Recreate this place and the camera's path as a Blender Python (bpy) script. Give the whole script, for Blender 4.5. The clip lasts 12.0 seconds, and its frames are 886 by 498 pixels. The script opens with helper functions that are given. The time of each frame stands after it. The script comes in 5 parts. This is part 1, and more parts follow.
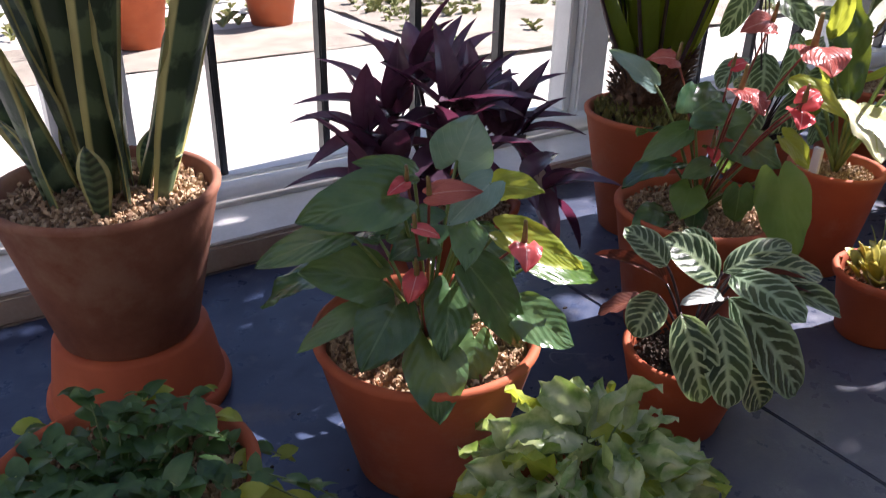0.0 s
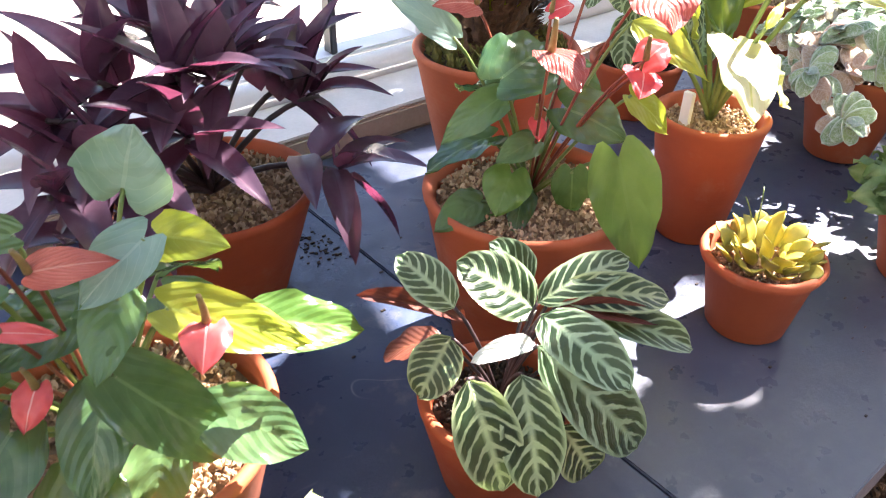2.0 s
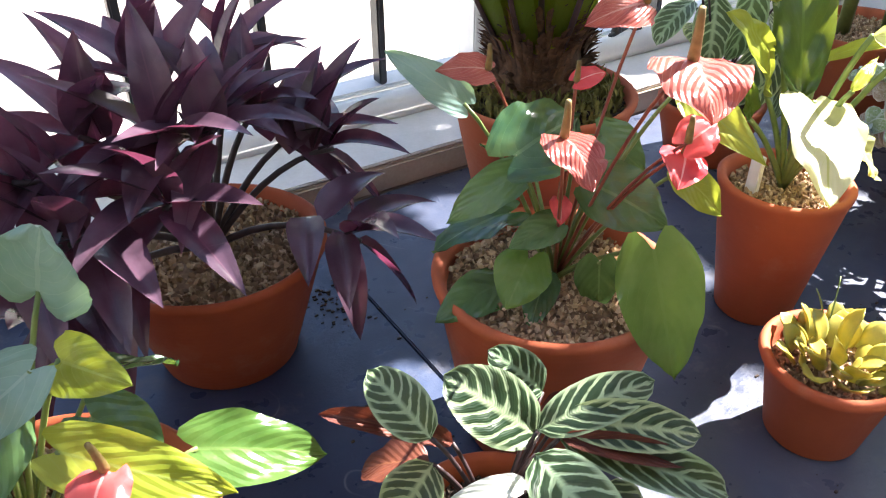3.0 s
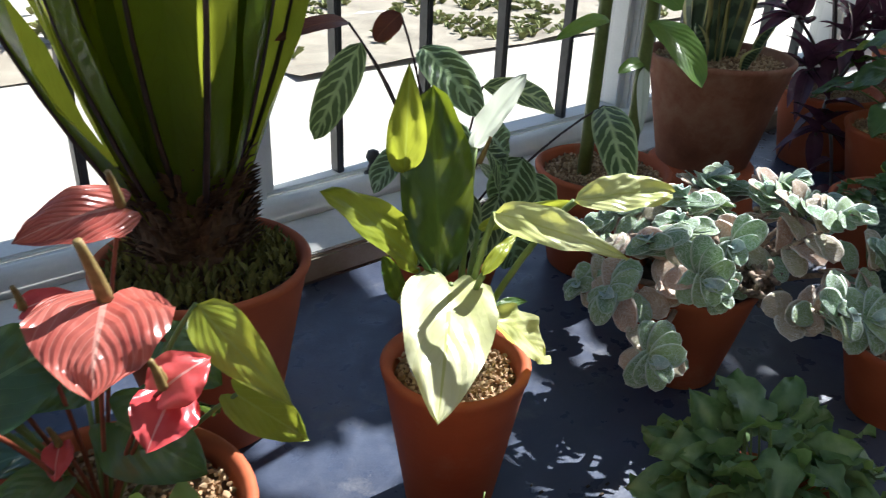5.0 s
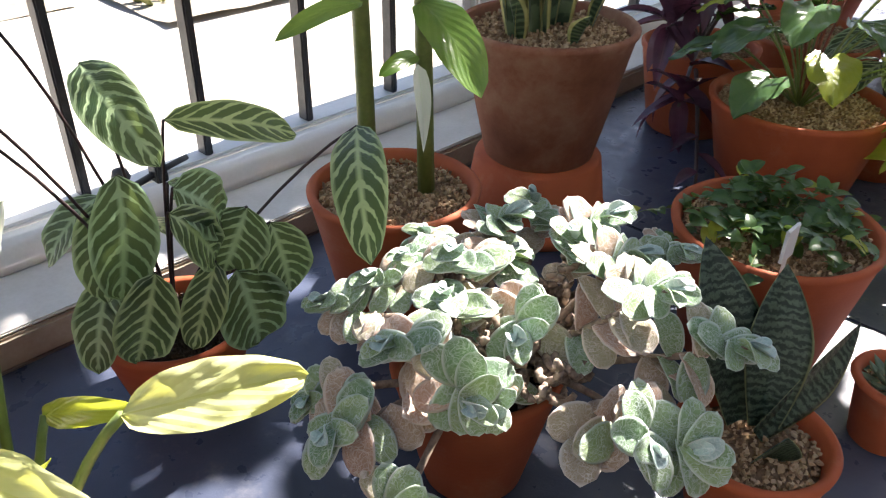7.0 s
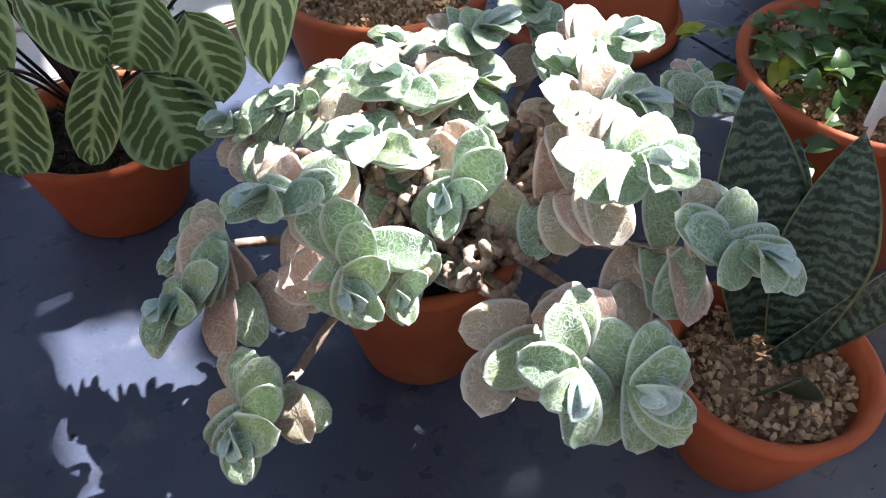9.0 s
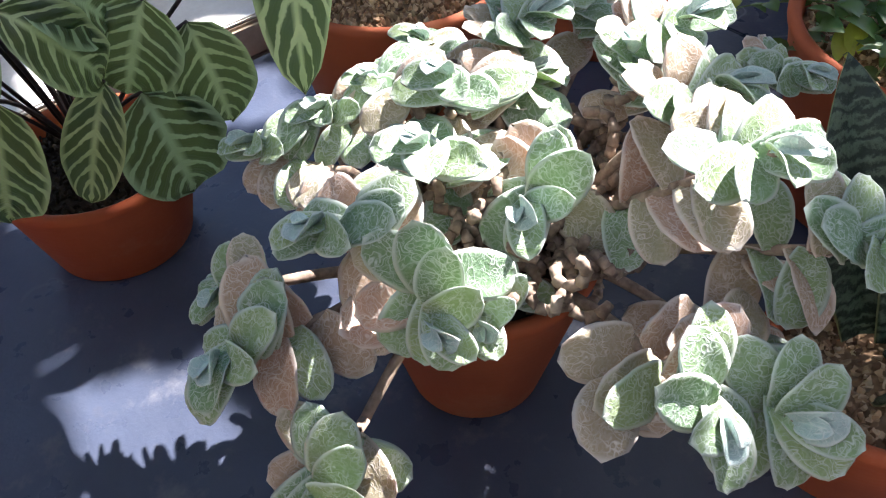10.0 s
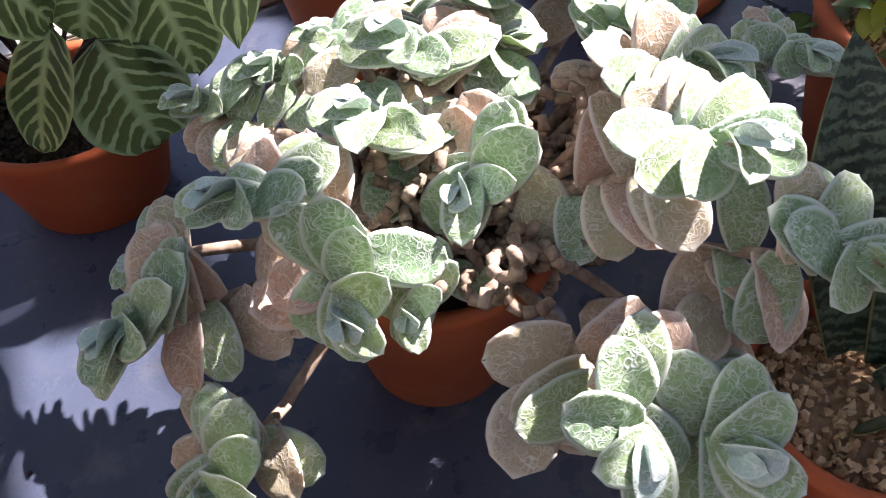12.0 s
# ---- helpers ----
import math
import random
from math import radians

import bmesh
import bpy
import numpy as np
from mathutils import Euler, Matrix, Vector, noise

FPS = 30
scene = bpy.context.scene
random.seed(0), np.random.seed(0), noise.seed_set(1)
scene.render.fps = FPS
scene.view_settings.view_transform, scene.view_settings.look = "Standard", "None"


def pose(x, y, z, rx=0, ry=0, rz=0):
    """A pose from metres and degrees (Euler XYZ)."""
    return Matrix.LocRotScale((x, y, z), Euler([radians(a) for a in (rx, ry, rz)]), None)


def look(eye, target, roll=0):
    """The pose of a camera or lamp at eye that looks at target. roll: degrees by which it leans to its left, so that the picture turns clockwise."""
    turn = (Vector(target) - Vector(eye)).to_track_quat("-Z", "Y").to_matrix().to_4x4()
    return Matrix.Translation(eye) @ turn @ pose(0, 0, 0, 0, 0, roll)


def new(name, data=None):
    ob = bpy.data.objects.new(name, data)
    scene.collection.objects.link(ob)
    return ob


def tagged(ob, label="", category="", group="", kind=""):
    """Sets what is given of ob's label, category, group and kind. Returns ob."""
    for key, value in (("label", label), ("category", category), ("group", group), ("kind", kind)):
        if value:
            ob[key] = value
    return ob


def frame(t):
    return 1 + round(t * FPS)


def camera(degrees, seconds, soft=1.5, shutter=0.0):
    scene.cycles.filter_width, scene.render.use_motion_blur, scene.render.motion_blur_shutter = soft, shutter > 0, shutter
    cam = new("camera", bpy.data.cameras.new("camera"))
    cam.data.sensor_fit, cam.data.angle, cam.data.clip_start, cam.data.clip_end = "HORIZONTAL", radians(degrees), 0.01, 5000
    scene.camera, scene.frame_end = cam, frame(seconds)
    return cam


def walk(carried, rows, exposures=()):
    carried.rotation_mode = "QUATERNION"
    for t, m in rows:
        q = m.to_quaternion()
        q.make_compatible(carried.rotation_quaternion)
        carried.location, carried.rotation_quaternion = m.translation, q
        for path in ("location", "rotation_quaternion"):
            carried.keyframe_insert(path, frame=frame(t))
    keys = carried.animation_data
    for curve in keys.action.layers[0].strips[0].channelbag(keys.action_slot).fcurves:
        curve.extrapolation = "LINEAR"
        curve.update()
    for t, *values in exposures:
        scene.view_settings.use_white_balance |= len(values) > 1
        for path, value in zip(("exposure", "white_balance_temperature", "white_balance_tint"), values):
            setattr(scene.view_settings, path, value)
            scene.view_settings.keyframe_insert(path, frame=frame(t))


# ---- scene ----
cam = camera(58.5, 12.0, soft=1.1, shutter=0.15)

PATH = [
    (0, (-0.817, -0.253, 1.442), (0.188, 1.219, 0.536), 1.4),
    (0.5, (-0.74, -0.257, 1.411), (0.105, 1.198, 0.329), 0.7),
    (1, (-0.697, -0.248, 1.411), (0.253, 1.141, 0.33), 1.6),
    (1.5, (-0.618, -0.215, 1.416), (0.401, 1.12, 0.33), 0.6),
    (2, (-0.5, -0.128, 1.432), (0.56, 1.138, 0.303), 1.2),
    (2.5, (-0.433, -0.075, 1.439), (0.524, 1.264, 0.301), -0.5),
    (2.7, (-0.404, -0.063, 1.439), (0.507, 1.298, 0.29), -0.9),
    (4.3, (-0.167, -0.117, 1.453), (0.682, 1.446, 0.539), 3.7),
    (4.5, (-0.124, -0.118, 1.453), (0.826, 1.394, 0.553), 3.5),
    (5, (-0.043, -0.094, 1.455), (1.13, 1.25, 0.552), 2.5),
    (5.5, (0.052, -0.049, 1.47), (1.386, 1.103, 0.525), 2.3),
    (6, (0.17, 0.008, 1.491), (1.606, 0.945, 0.462), 1.2),
    (6.5, (0.243, 0.015, 1.467), (1.704, 0.932, 0.455), 1.0),
    (6.7, (0.292, 0.009, 1.47), (1.682, 1.035, 0.463), 0.8),
    (8.3, (0.575, -0.021, 1.426), (1.365, 1.242, 0.092), -2.6),
    (8.5, (0.589, -0.001, 1.416), (1.363, 1.221, 0.035), -3.2),
    (9, (0.599, 0.027, 1.382), (1.39, 1.145, -0.076), -0.5),
    (9.5, (0.587, 0.055, 1.352), (1.44, 1.163, -0.077), 0.2),
    (10, (0.578, 0.114, 1.342), (1.442, 1.18, -0.113), -2.4),
    (10.5, (0.581, 0.157, 1.349), (1.491, 1.185, -0.105), -2.4),
    (11, (0.586, 0.187, 1.342), (1.455, 1.186, -0.157), -1.1),
    (11.5, (0.609, 0.166, 1.318), (1.441, 1.144, -0.215), -0.8),
    (12, (0.653, 0.1, 1.313), (1.368, 1.203, -0.194), -3.2),
]
EXPOSURES = [(0.0, 1.85, 6000, 27), (0.5, 3.22, 6350, 26), (1.0, 3.62, 6400, 24), (2.7, 3.3, 6300, 19), (4.3, 1.6, 5800, 10), (5.5, 1.75, 5950, 12), (6.5, 2.3, 6500, 17), (8.3, 2.66, 6150, 19), (11.0, 2.53, 6150, 20), (12.0, 2.45, 6450, 26)]
walk(cam, [(t, look(eye, target, roll)) for t, eye, target, roll in PATH], EXPOSURES)

# ---- light ----
SUN_AZ, SUN_EL = 4.0, 45.0  # degrees: anticlockwise from +x, above the horizon
world = bpy.data.worlds.new("sky")
scene.world = world
world.use_nodes = True
sky = world.node_tree.nodes.new("ShaderNodeTexSky")
sky.sky_type, sky.sun_disc = "NISHITA", False
sky.sun_elevation, sky.sun_rotation = radians(SUN_EL), radians(90 - SUN_AZ)
background = world.node_tree.nodes["Background"]
background.inputs["Strength"].default_value = 0.048
world.node_tree.links.new(sky.outputs["Color"], background.inputs["Color"])
lamp = bpy.data.lights.new("sun", "SUN")
lamp.energy, lamp.angle, lamp.color = 4.4, radians(0.5), (1.0, 0.95, 0.86)
sun = new("sun", lamp)
toward = Vector((math.cos(radians(SUN_EL)) * math.cos(radians(SUN_AZ)), math.cos(radians(SUN_EL)) * math.sin(radians(SUN_AZ)), math.sin(radians(SUN_EL))))
sun.matrix_world = look(toward * 20, (0, 0, 0))


# ---- materials ----
def material(name, rough=0.6, metal=0.0, spec=0.5):
    m = bpy.data.materials.new(name)
    m.use_nodes = True
    n, l = m.node_tree.nodes, m.node_tree.links
    b = n["Principled BSDF"]
    b.inputs["Roughness"].default_value, b.inputs["Metallic"].default_value = rough, metal
    b.inputs["Specular IOR Level"].default_value = spec
    return m, n, l, b


def link_value(l, socket, value):
    if hasattr(value, "is_output"):
        l.new(value, socket)
    else:
        socket.default_value = value


def calc(n, l, op, a, b=0.0, c=0.0):
    x = n.new("ShaderNodeMath")
    x.operation = op
    for i, v in enumerate((a, b, c)):
        link_value(l, x.inputs[i], v)
    return x.outputs[0]


def mixed(n, l, fac, a, b):
    x = n.new("ShaderNodeMix")
    x.data_type = "RGBA"
    for i, v in ((0, fac), (6, a), (7, b)):
        if isinstance(v, tuple) and len(v) == 3:
            v = (*v, 1)
        link_value(l, x.inputs[i], v)
    return x.outputs[2]


def place_of(n, kind="Object"):
    return n.new("ShaderNodeTexCoord").outputs[kind]


def noisy(n, l, scale, detail=4.0, coords=None, rough=0.55):
    x = n.new("ShaderNodeTexNoise")
    x.inputs["Scale"].default_value, x.inputs["Detail"].default_value, x.inputs["Roughness"].default_value = scale, detail, rough
    if coords is not None:
        l.new(coords, x.inputs["Vector"])
    return x.outputs["Fac"]


def ramp(n, l, fac, lo, hi):
    x = n.new("ShaderNodeMapRange")
    for i, v in enumerate((fac, lo, hi)):
        link_value(l, x.inputs[i], v)
    return x.outputs[0]


def relief(n, l, b, height, strength=0.3, distance=0.002):
    x = n.new("ShaderNodeBump")
    x.inputs["Strength"].default_value, x.inputs["Distance"].default_value = strength, distance
    l.new(height, x.inputs["Height"])
    l.new(x.outputs[0], b.inputs["Normal"])


def plain(name, a, b2, scale=20.0, rough=0.6, metal=0.0, bump=0.2, fine=180.0, distance=0.002):
    """A surface that varies between two colours at two scales."""
    m, n, l, b = material(name, rough, metal)
    c = place_of(n)
    big, small = noisy(n, l, scale, 5, c), noisy(n, l, fine, 3, c)
    f = calc(n, l, "ADD", calc(n, l, "MULTIPLY", big, 0.7), calc(n, l, "MULTIPLY", small, 0.3))
    l.new(mixed(n, l, ramp(n, l, f, 0.32, 0.68), a, b2), b.inputs["Base Color"])
    if bump:
        relief(n, l, b, f, bump, distance)
    return m


def terracotta():
    m, n, l, b = material("terracotta", 0.78)
    c = place_of(n)
    f = noisy(n, l, 14, 6, c)
    base = mixed(n, l, ramp(n, l, f, 0.3, 0.7), (0.33, 0.056, 0.012), (0.45, 0.094, 0.025))
    rnd = n.new("ShaderNodeObjectInfo").outputs["Random"]
    base = mixed(n, l, calc(n, l, "MULTIPLY", rnd, 0.5), base, (0.422, 0.123, 0.050))
    bloom = calc(n, l, "MULTIPLY", ramp(n, l, noisy(n, l, 9, 8, c, 0.7), 0.56, 0.75), 0.35)
    base = mixed(n, l, bloom, base, (0.480, 0.279, 0.173))
    l.new(base, b.inputs["Base Color"])
    sep = n.new("ShaderNodeSeparateXYZ")
    l.new(c, sep.inputs[0])
    rings = calc(n, l, "SINE", calc(n, l, "MULTIPLY", sep.outputs[2], 900.0))
    relief(n, l, b, calc(n, l, "ADD", calc(n, l, "MULTIPLY", rings, 0.12), noisy(n, l, 160, 4, c)), 0.25, 0.001)
    return m


def old_terracotta():
    m, n, l, b = material("weathered terracotta", 0.85)
    c = place_of(n)
    base = mixed(n, l, ramp(n, l, noisy(n, l, 10, 7, c, 0.65), 0.3, 0.7), (0.17, 0.055, 0.027), (0.33, 0.14, 0.075))
    base = mixed(n, l, calc(n, l, "MULTIPLY", ramp(n, l, noisy(n, l, 5, 8, c, 0.7), 0.52, 0.7), 0.5), base, (0.34, 0.25, 0.17))
    l.new(base, b.inputs["Base Color"])
    relief(n, l, b, noisy(n, l, 120, 5, c), 0.35, 0.0015)
    return m


def pebbles():
    m, n, l, b = material("tan gravel", 0.75)
    r = n.new("ShaderNodeNewGeometry").outputs["Random Per Island"]
    x = n.new("ShaderNodeValToRGB")
    e = x.color_ramp.elements
    e[0].color, e[1].color = (0.17, 0.09, 0.045, 1), (0.68, 0.52, 0.33, 1)
    y = e.new(0.35)
    y.color = (0.38, 0.24, 0.12, 1)
    y = e.new(0.7)
    y.color = (0.56, 0.40, 0.23, 1)
    l.new(r, x.inputs[0])
    l.new(mixed(n, l, calc(n, l, "MULTIPLY", noisy(n, l, 300, 3, place_of(n)), 0.5), x.outputs[0], (0.2, 0.11, 0.05)), b.inputs["Base Color"])
    return m


def slate():
    m, n, l, b = material("blue-grey slate", 0.5, 0.0, 0.45)
    c = place_of(n)
    rnd = n.new("ShaderNodeObjectInfo").outputs["Random"]
    cloud = noisy(n, l, 3.5, 8, c, 0.62)
    base = mixed(n, l, ramp(n, l, cloud, 0.35, 0.66), (0.009, 0.019, 0.052), (0.038, 0.058, 0.112))
    base = mixed(n, l, calc(n, l, "MULTIPLY", ramp(n, l, noisy(n, l, 18, 6, c, 0.7), 0.58, 0.72), 0.40), base, (0.19, 0.19, 0.20))
    base = mixed(n, l, calc(n, l, "MULTIPLY", ramp(n, l, noisy(n, l, 7, 7, c, 0.6), 0.62, 0.72), 0.5), base, (0.10, 0.085, 0.07))
    base = mixed(n, l, calc(n, l, "MULTIPLY", rnd, 0.18), base, (0.25, 0.25, 0.25))
    sep = n.new("ShaderNodeSeparateXYZ")
    l.new(c, sep.inputs[0])
    # grey sky glare painted into the front strip; the rear stays blue
    front = calc(n, l, "SUBTRACT", 1.0, ramp(n, l, calc(n, l, "ADD", sep.outputs[1], calc(n, l, "MULTIPLY", noisy(n, l, 5, 5, c), 0.22)), 0.12, 0.42))
    front_glare = calc(n, l, "MULTIPLY", front, ramp(n, l, noisy(n, l, 6, 8, c, 0.65), 0.15, 0.75))
    base = mixed(n, l, calc(n, l, "MULTIPLY", front_glare, 0.75), base, (0.185, 0.19, 0.19))
    scratch = calc(n, l, "MULTIPLY", calc(n, l, "SUBTRACT", 1.0, ramp(n, l, calc(n, l, "ABSOLUTE", calc(n, l, "SUBTRACT", noisy(n, l, 4.5, 2, c), 0.5)), 0.0, 0.004)), ramp(n, l, noisy(n, l, 9, 3, c), 0.55, 0.65))
    base = mixed(n, l, calc(n, l, "MULTIPLY", scratch, 0.5), base, (0.30, 0.31, 0.33))
    l.new(base, b.inputs["Base Color"])
    l.new(calc(n, l, "MULTIPLY", ramp(n, l, noisy(n, l, 30, 5, c), 0.0, 1.0), 0.72), b.inputs["Roughness"])
    relief(n, l, b, calc(n, l, "ADD", noisy(n, l, 22, 8, c, 0.7), calc(n, l, "MULTIPLY", noisy(n, l, 260, 3, c), 0.25)), 0.3, 0.003)
    return m


def leafy(name, paint, rough=0.4, translucent=0.35, glow=(0.35, 0.5, 0.06), bump=0.25, spec=0.5):
    """A leaf whose colour comes from paint(n, l, u, v, c): u across (0 at the midrib, 1 at the edge), v from base to tip."""
    m, n, l, b = material(name, rough, 0.0, spec)
    uv = n.new("ShaderNodeSeparateXYZ")
    l.new(place_of(n, "UV"), uv.inputs[0])
    side = calc(n, l, "SUBTRACT", calc(n, l, "MULTIPLY", uv.outputs[0], 2.0), 1.0)
    u, v, c = calc(n, l, "ABSOLUTE", side), uv.outputs[1], place_of(n)
    colour, height = paint(n, l, u, v, c)
    l.new(colour, b.inputs["Base Color"])
    relief(n, l, b, height, bump, 0.003)
    if translucent:
        t = n.new("ShaderNodeBsdfTranslucent")
        l.new(mixed(n, l, 0.55, colour, glow), t.inputs["Color"])
        mix = n.new("ShaderNodeMixShader")
        mix.inputs[0].default_value = translucent
        out = n["Material Output"]
        l.new(b.outputs[0], mix.inputs[1])
        l.new(t.outputs[0], mix.inputs[2])
        l.new(mix.outputs[0], out.inputs["Surface"])
    return m


def veined(dark, light, vein, count=9.0, slant=0.35, width=0.10, patch=30.0):
    def paint(n, l, u, v, c):
        rnd = n.new("ShaderNodeObjectInfo").outputs["Random"]
        base = mixed(n, l, ramp(n, l, calc(n, l, "ADD", noisy(n, l, patch, 4, c), calc(n, l, "MULTIPLY", rnd, 0.35)), 0.4, 0.95), dark, light)
        bend = calc(n, l, "MULTIPLY", calc(n, l, "SUBTRACT", noisy(n, l, 28, 2, c), 0.5), 0.14)
        s = calc(n, l, "FRACT", calc(n, l, "MULTIPLY", calc(n, l, "SUBTRACT", calc(n, l, "ADD", v, bend), calc(n, l, "MULTIPLY", u, slant)), count))
        near = calc(n, l, "ABSOLUTE", calc(n, l, "SUBTRACT", s, 0.5))
        ribs = calc(n, l, "LESS_THAN", near, width * 0.5)
        mid = calc(n, l, "LESS_THAN", u, 0.045)
        mask = calc(n, l, "MAXIMUM", calc(n, l, "MULTIPLY", ribs, 0.55), mid)
        return mixed(n, l, mask, base, vein), calc(n, l, "ADD", calc(n, l, "MULTIPLY", near, 1.0), calc(n, l, "MULTIPLY", noisy(n, l, 90, 3, c), 0.5))
    return paint


def zebra(n, l, u, v, c):
    """Dark feathered bands between pale veins, as on a peacock plant."""
    rnd = n.new("ShaderNodeObjectInfo").outputs["Random"]
    wob = calc(n, l, "MULTIPLY", calc(n, l, "SUBTRACT", noisy(n, l, 45, 3, c), 0.5), 0.12)
    s = calc(n, l, "SUBTRACT", calc(n, l, "ADD", v, wob), calc(n, l, "MULTIPLY", calc(n, l, "POWER", u, 1.35), 0.27))
    wave = calc(n, l, "SINE", calc(n, l, "MULTIPLY", s, 46.0))
    inner = ramp(n, l, u, 0.03, 0.16)
    outer = calc(n, l, "SUBTRACT", 1.0, ramp(n, l, u, 0.82, 0.97))
    taper = calc(n, l, "SUBTRACT", calc(n, l, "MULTIPLY", calc(n, l, "ABSOLUTE", calc(n, l, "SUBTRACT", u, 0.5)), 1.1), 0.35)
    rag = calc(n, l, "MULTIPLY", calc(n, l, "SUBTRACT", noisy(n, l, 140, 3, c), 0.5), 1.0)
    band = calc(n, l, "MULTIPLY", calc(n, l, "MULTIPLY", ramp(n, l, calc(n, l, "SUBTRACT", calc(n, l, "ADD", wave, rag), taper), -0.66, -0.30), inner), outer)
    pale = mixed(n, l, rnd, (0.33, 0.47, 0.30), (0.48, 0.55, 0.26))
    pale = mixed(n, l, calc(n, l, "MULTIPLY", ramp(n, l, noisy(n, l, 25, 3, c), 0.4, 0.7), 0.45), pale, (0.17, 0.27, 0.09))
    fine = calc(n, l, "SINE", calc(n, l, "MULTIPLY", s, 230.0))
    return mixed(n, l, band, pale, mixed(n, l, noisy(n, l, 60, 3, c), (0.008, 0.026, 0.016), (0.03, 0.065, 0.022))), calc(n, l, "ADD", wave, calc(n, l, "MULTIPLY", fine, 0.25))


def cobweb(young):
    """A fleshy leaf under a loose web of white hairs, downy along its edge."""
    def paint(n, l, u, v, c):
        rnd = n.new("ShaderNodeObjectInfo").outputs["Random"]
        if young is None:
            base = mixed(n, l, rnd, (0.40, 0.56, 0.53), (0.50, 0.65, 0.62))
        elif young:
            base = mixed(n, l, rnd, (0.19, 0.34, 0.19), (0.36, 0.48, 0.23))
        else:
            base = mixed(n, l, rnd, (0.60, 0.40, 0.30), (0.42, 0.44, 0.28))
        base = mixed(n, l, calc(n, l, "MULTIPLY", ramp(n, l, noisy(n, l, 38, 4, c), 0.4, 0.7), 0.45 if young else 0.25), base, (0.16, 0.19, 0.11) if young else (0.36, 0.25, 0.18))
        nz = n.new("ShaderNodeTexNoise")
        nz.inputs["Scale"].default_value = 55.0
        l.new(c, nz.inputs["Vector"])
        bent = n.new("ShaderNodeMix")
        bent.data_type = "VECTOR"
        bent.inputs[0].default_value = 0.045
        l.new(c, bent.inputs[4])
        l.new(nz.outputs["Color"], bent.inputs[5])
        webs = []
        for scale, thin in ((105.0, 0.06), (190.0, 0.08)):
            w = n.new("ShaderNodeTexVoronoi")
            w.feature = "DISTANCE_TO_EDGE"
            w.inputs["Scale"].default_value = scale
            l.new(bent.outputs[1], w.inputs["Vector"])
            webs.append(calc(n, l, "SUBTRACT", 1.0, ramp(n, l, w.outputs["Distance"], 0.0, thin)))
        hair = calc(n, l, "MAXIMUM", webs[0], calc(n, l, "MULTIPLY", webs[1], 0.7))
        hair = calc(n, l, "MULTIPLY", calc(n, l, "MULTIPLY", hair, ramp(n, l, noisy(n, l, 60, 2, c), 0.25, 0.48)), 0.95)
        down = calc(n, l, "MULTIPLY", ramp(n, l, noisy(n, l, 420, 2, c), 0.45, 0.75), 0.30)
        ends = calc(n, l, "MAXIMUM", ramp(n, l, u, 0.78, 0.93), ramp(n, l, v, 0.90, 0.97))
        mask = calc(n, l, "MAXIMUM", calc(n, l, "MAXIMUM", hair, down), calc(n, l, "MULTIPLY", ends, 0.9))
        pale = (0.72, 0.79, 0.75) if young or young is None else (0.86, 0.81, 0.75)
        return mixed(n, l, mask, base, pale), mask
    return paint


def banded(n, l, u, v, c):
    """Cross-banded dark green with a yellow margin."""
    wob = calc(n, l, "MULTIPLY", noisy(n, l, 26, 4, c), 0.16)
    s = calc(n, l, "SINE", calc(n, l, "MULTIPLY", calc(n, l, "ADD", v, wob), 60.0))
    base = mixed(n, l, ramp(n, l, s, -0.2, 0.6), (0.03, 0.06, 0.03), (0.11, 0.17, 0.08))
    return mixed(n, l, ramp(n, l, u, 0.70, 0.78), base, (0.50, 0.47, 0.17)), s


def dwarf_banded(n, l, u, v, c):
    wob = calc(n, l, "MULTIPLY", noisy(n, l, 70, 5, c, 0.7), 0.16)
    s = calc(n, l, "SINE", calc(n, l, "MULTIPLY", calc(n, l, "ADD", v, wob), 125.0))
    base = mixed(n, l, ramp(n, l, calc(n, l, "ADD", s, calc(n, l, "MULTIPLY", noisy(n, l, 260, 4, c), 1.6)), 0.2, 1.9), (0.006, 0.020, 0.012), (0.085, 0.13, 0.08))
    return mixed(n, l, ramp(n, l, u, 0.92, 0.96), base, (0.25, 0.28, 0.13)), s


def blotched(a, b2, pale):
    def paint(n, l, u, v, c):
        f = ramp(n, l, noisy(n, l, 36, 4, c, 0.6), 0.38, 0.62)
        base = mixed(n, l, f, a, b2)
        heart = calc(n, l, "SUBTRACT", 1.0, ramp(n, l, u, 0.1, 0.55))
        base = mixed(n, l, calc(n, l, "MULTIPLY", heart, 0.5), base, pale)
        return base, noisy(n, l, 70, 3, c)
    return paint


POT, OLD_POT, GRAVEL, SLATE = terracotta(), old_terracotta(), pebbles(), slate()
WHITE = plain("aged white paint", (0.66, 0.66, 0.63), (0.78, 0.78, 0.75), 12, 0.5)
STONE = plain("tan stone ledge", (0.30, 0.24, 0.18), (0.42, 0.36, 0.28), 9, 0.85, bump=0.4)
PALE_STONE = plain("pale painted stone", (0.55, 0.54, 0.50), (0.70, 0.69, 0.66), 11, 0.8, bump=0.35)
IRON = plain("black painted iron", (0.018, 0.019, 0.02), (0.05, 0.05, 0.05), 40, 0.45)
PAVING = plain("pale sandy paving", (0.46, 0.42, 0.36), (0.60, 0.56, 0.49), 1.5, 0.9, fine=30.0, bump=0.3, distance=0.01)
EARTH = plain("dry garden soil", (0.20, 0.17, 0.13), (0.40, 0.35, 0.27), 3.0, 0.95, fine=40.0, bump=0.6, distance=0.02)
FLOOR = plain("dark brick floor", (0.05, 0.035, 0.028), (0.10, 0.07, 0.055), 5.0, 0.9)
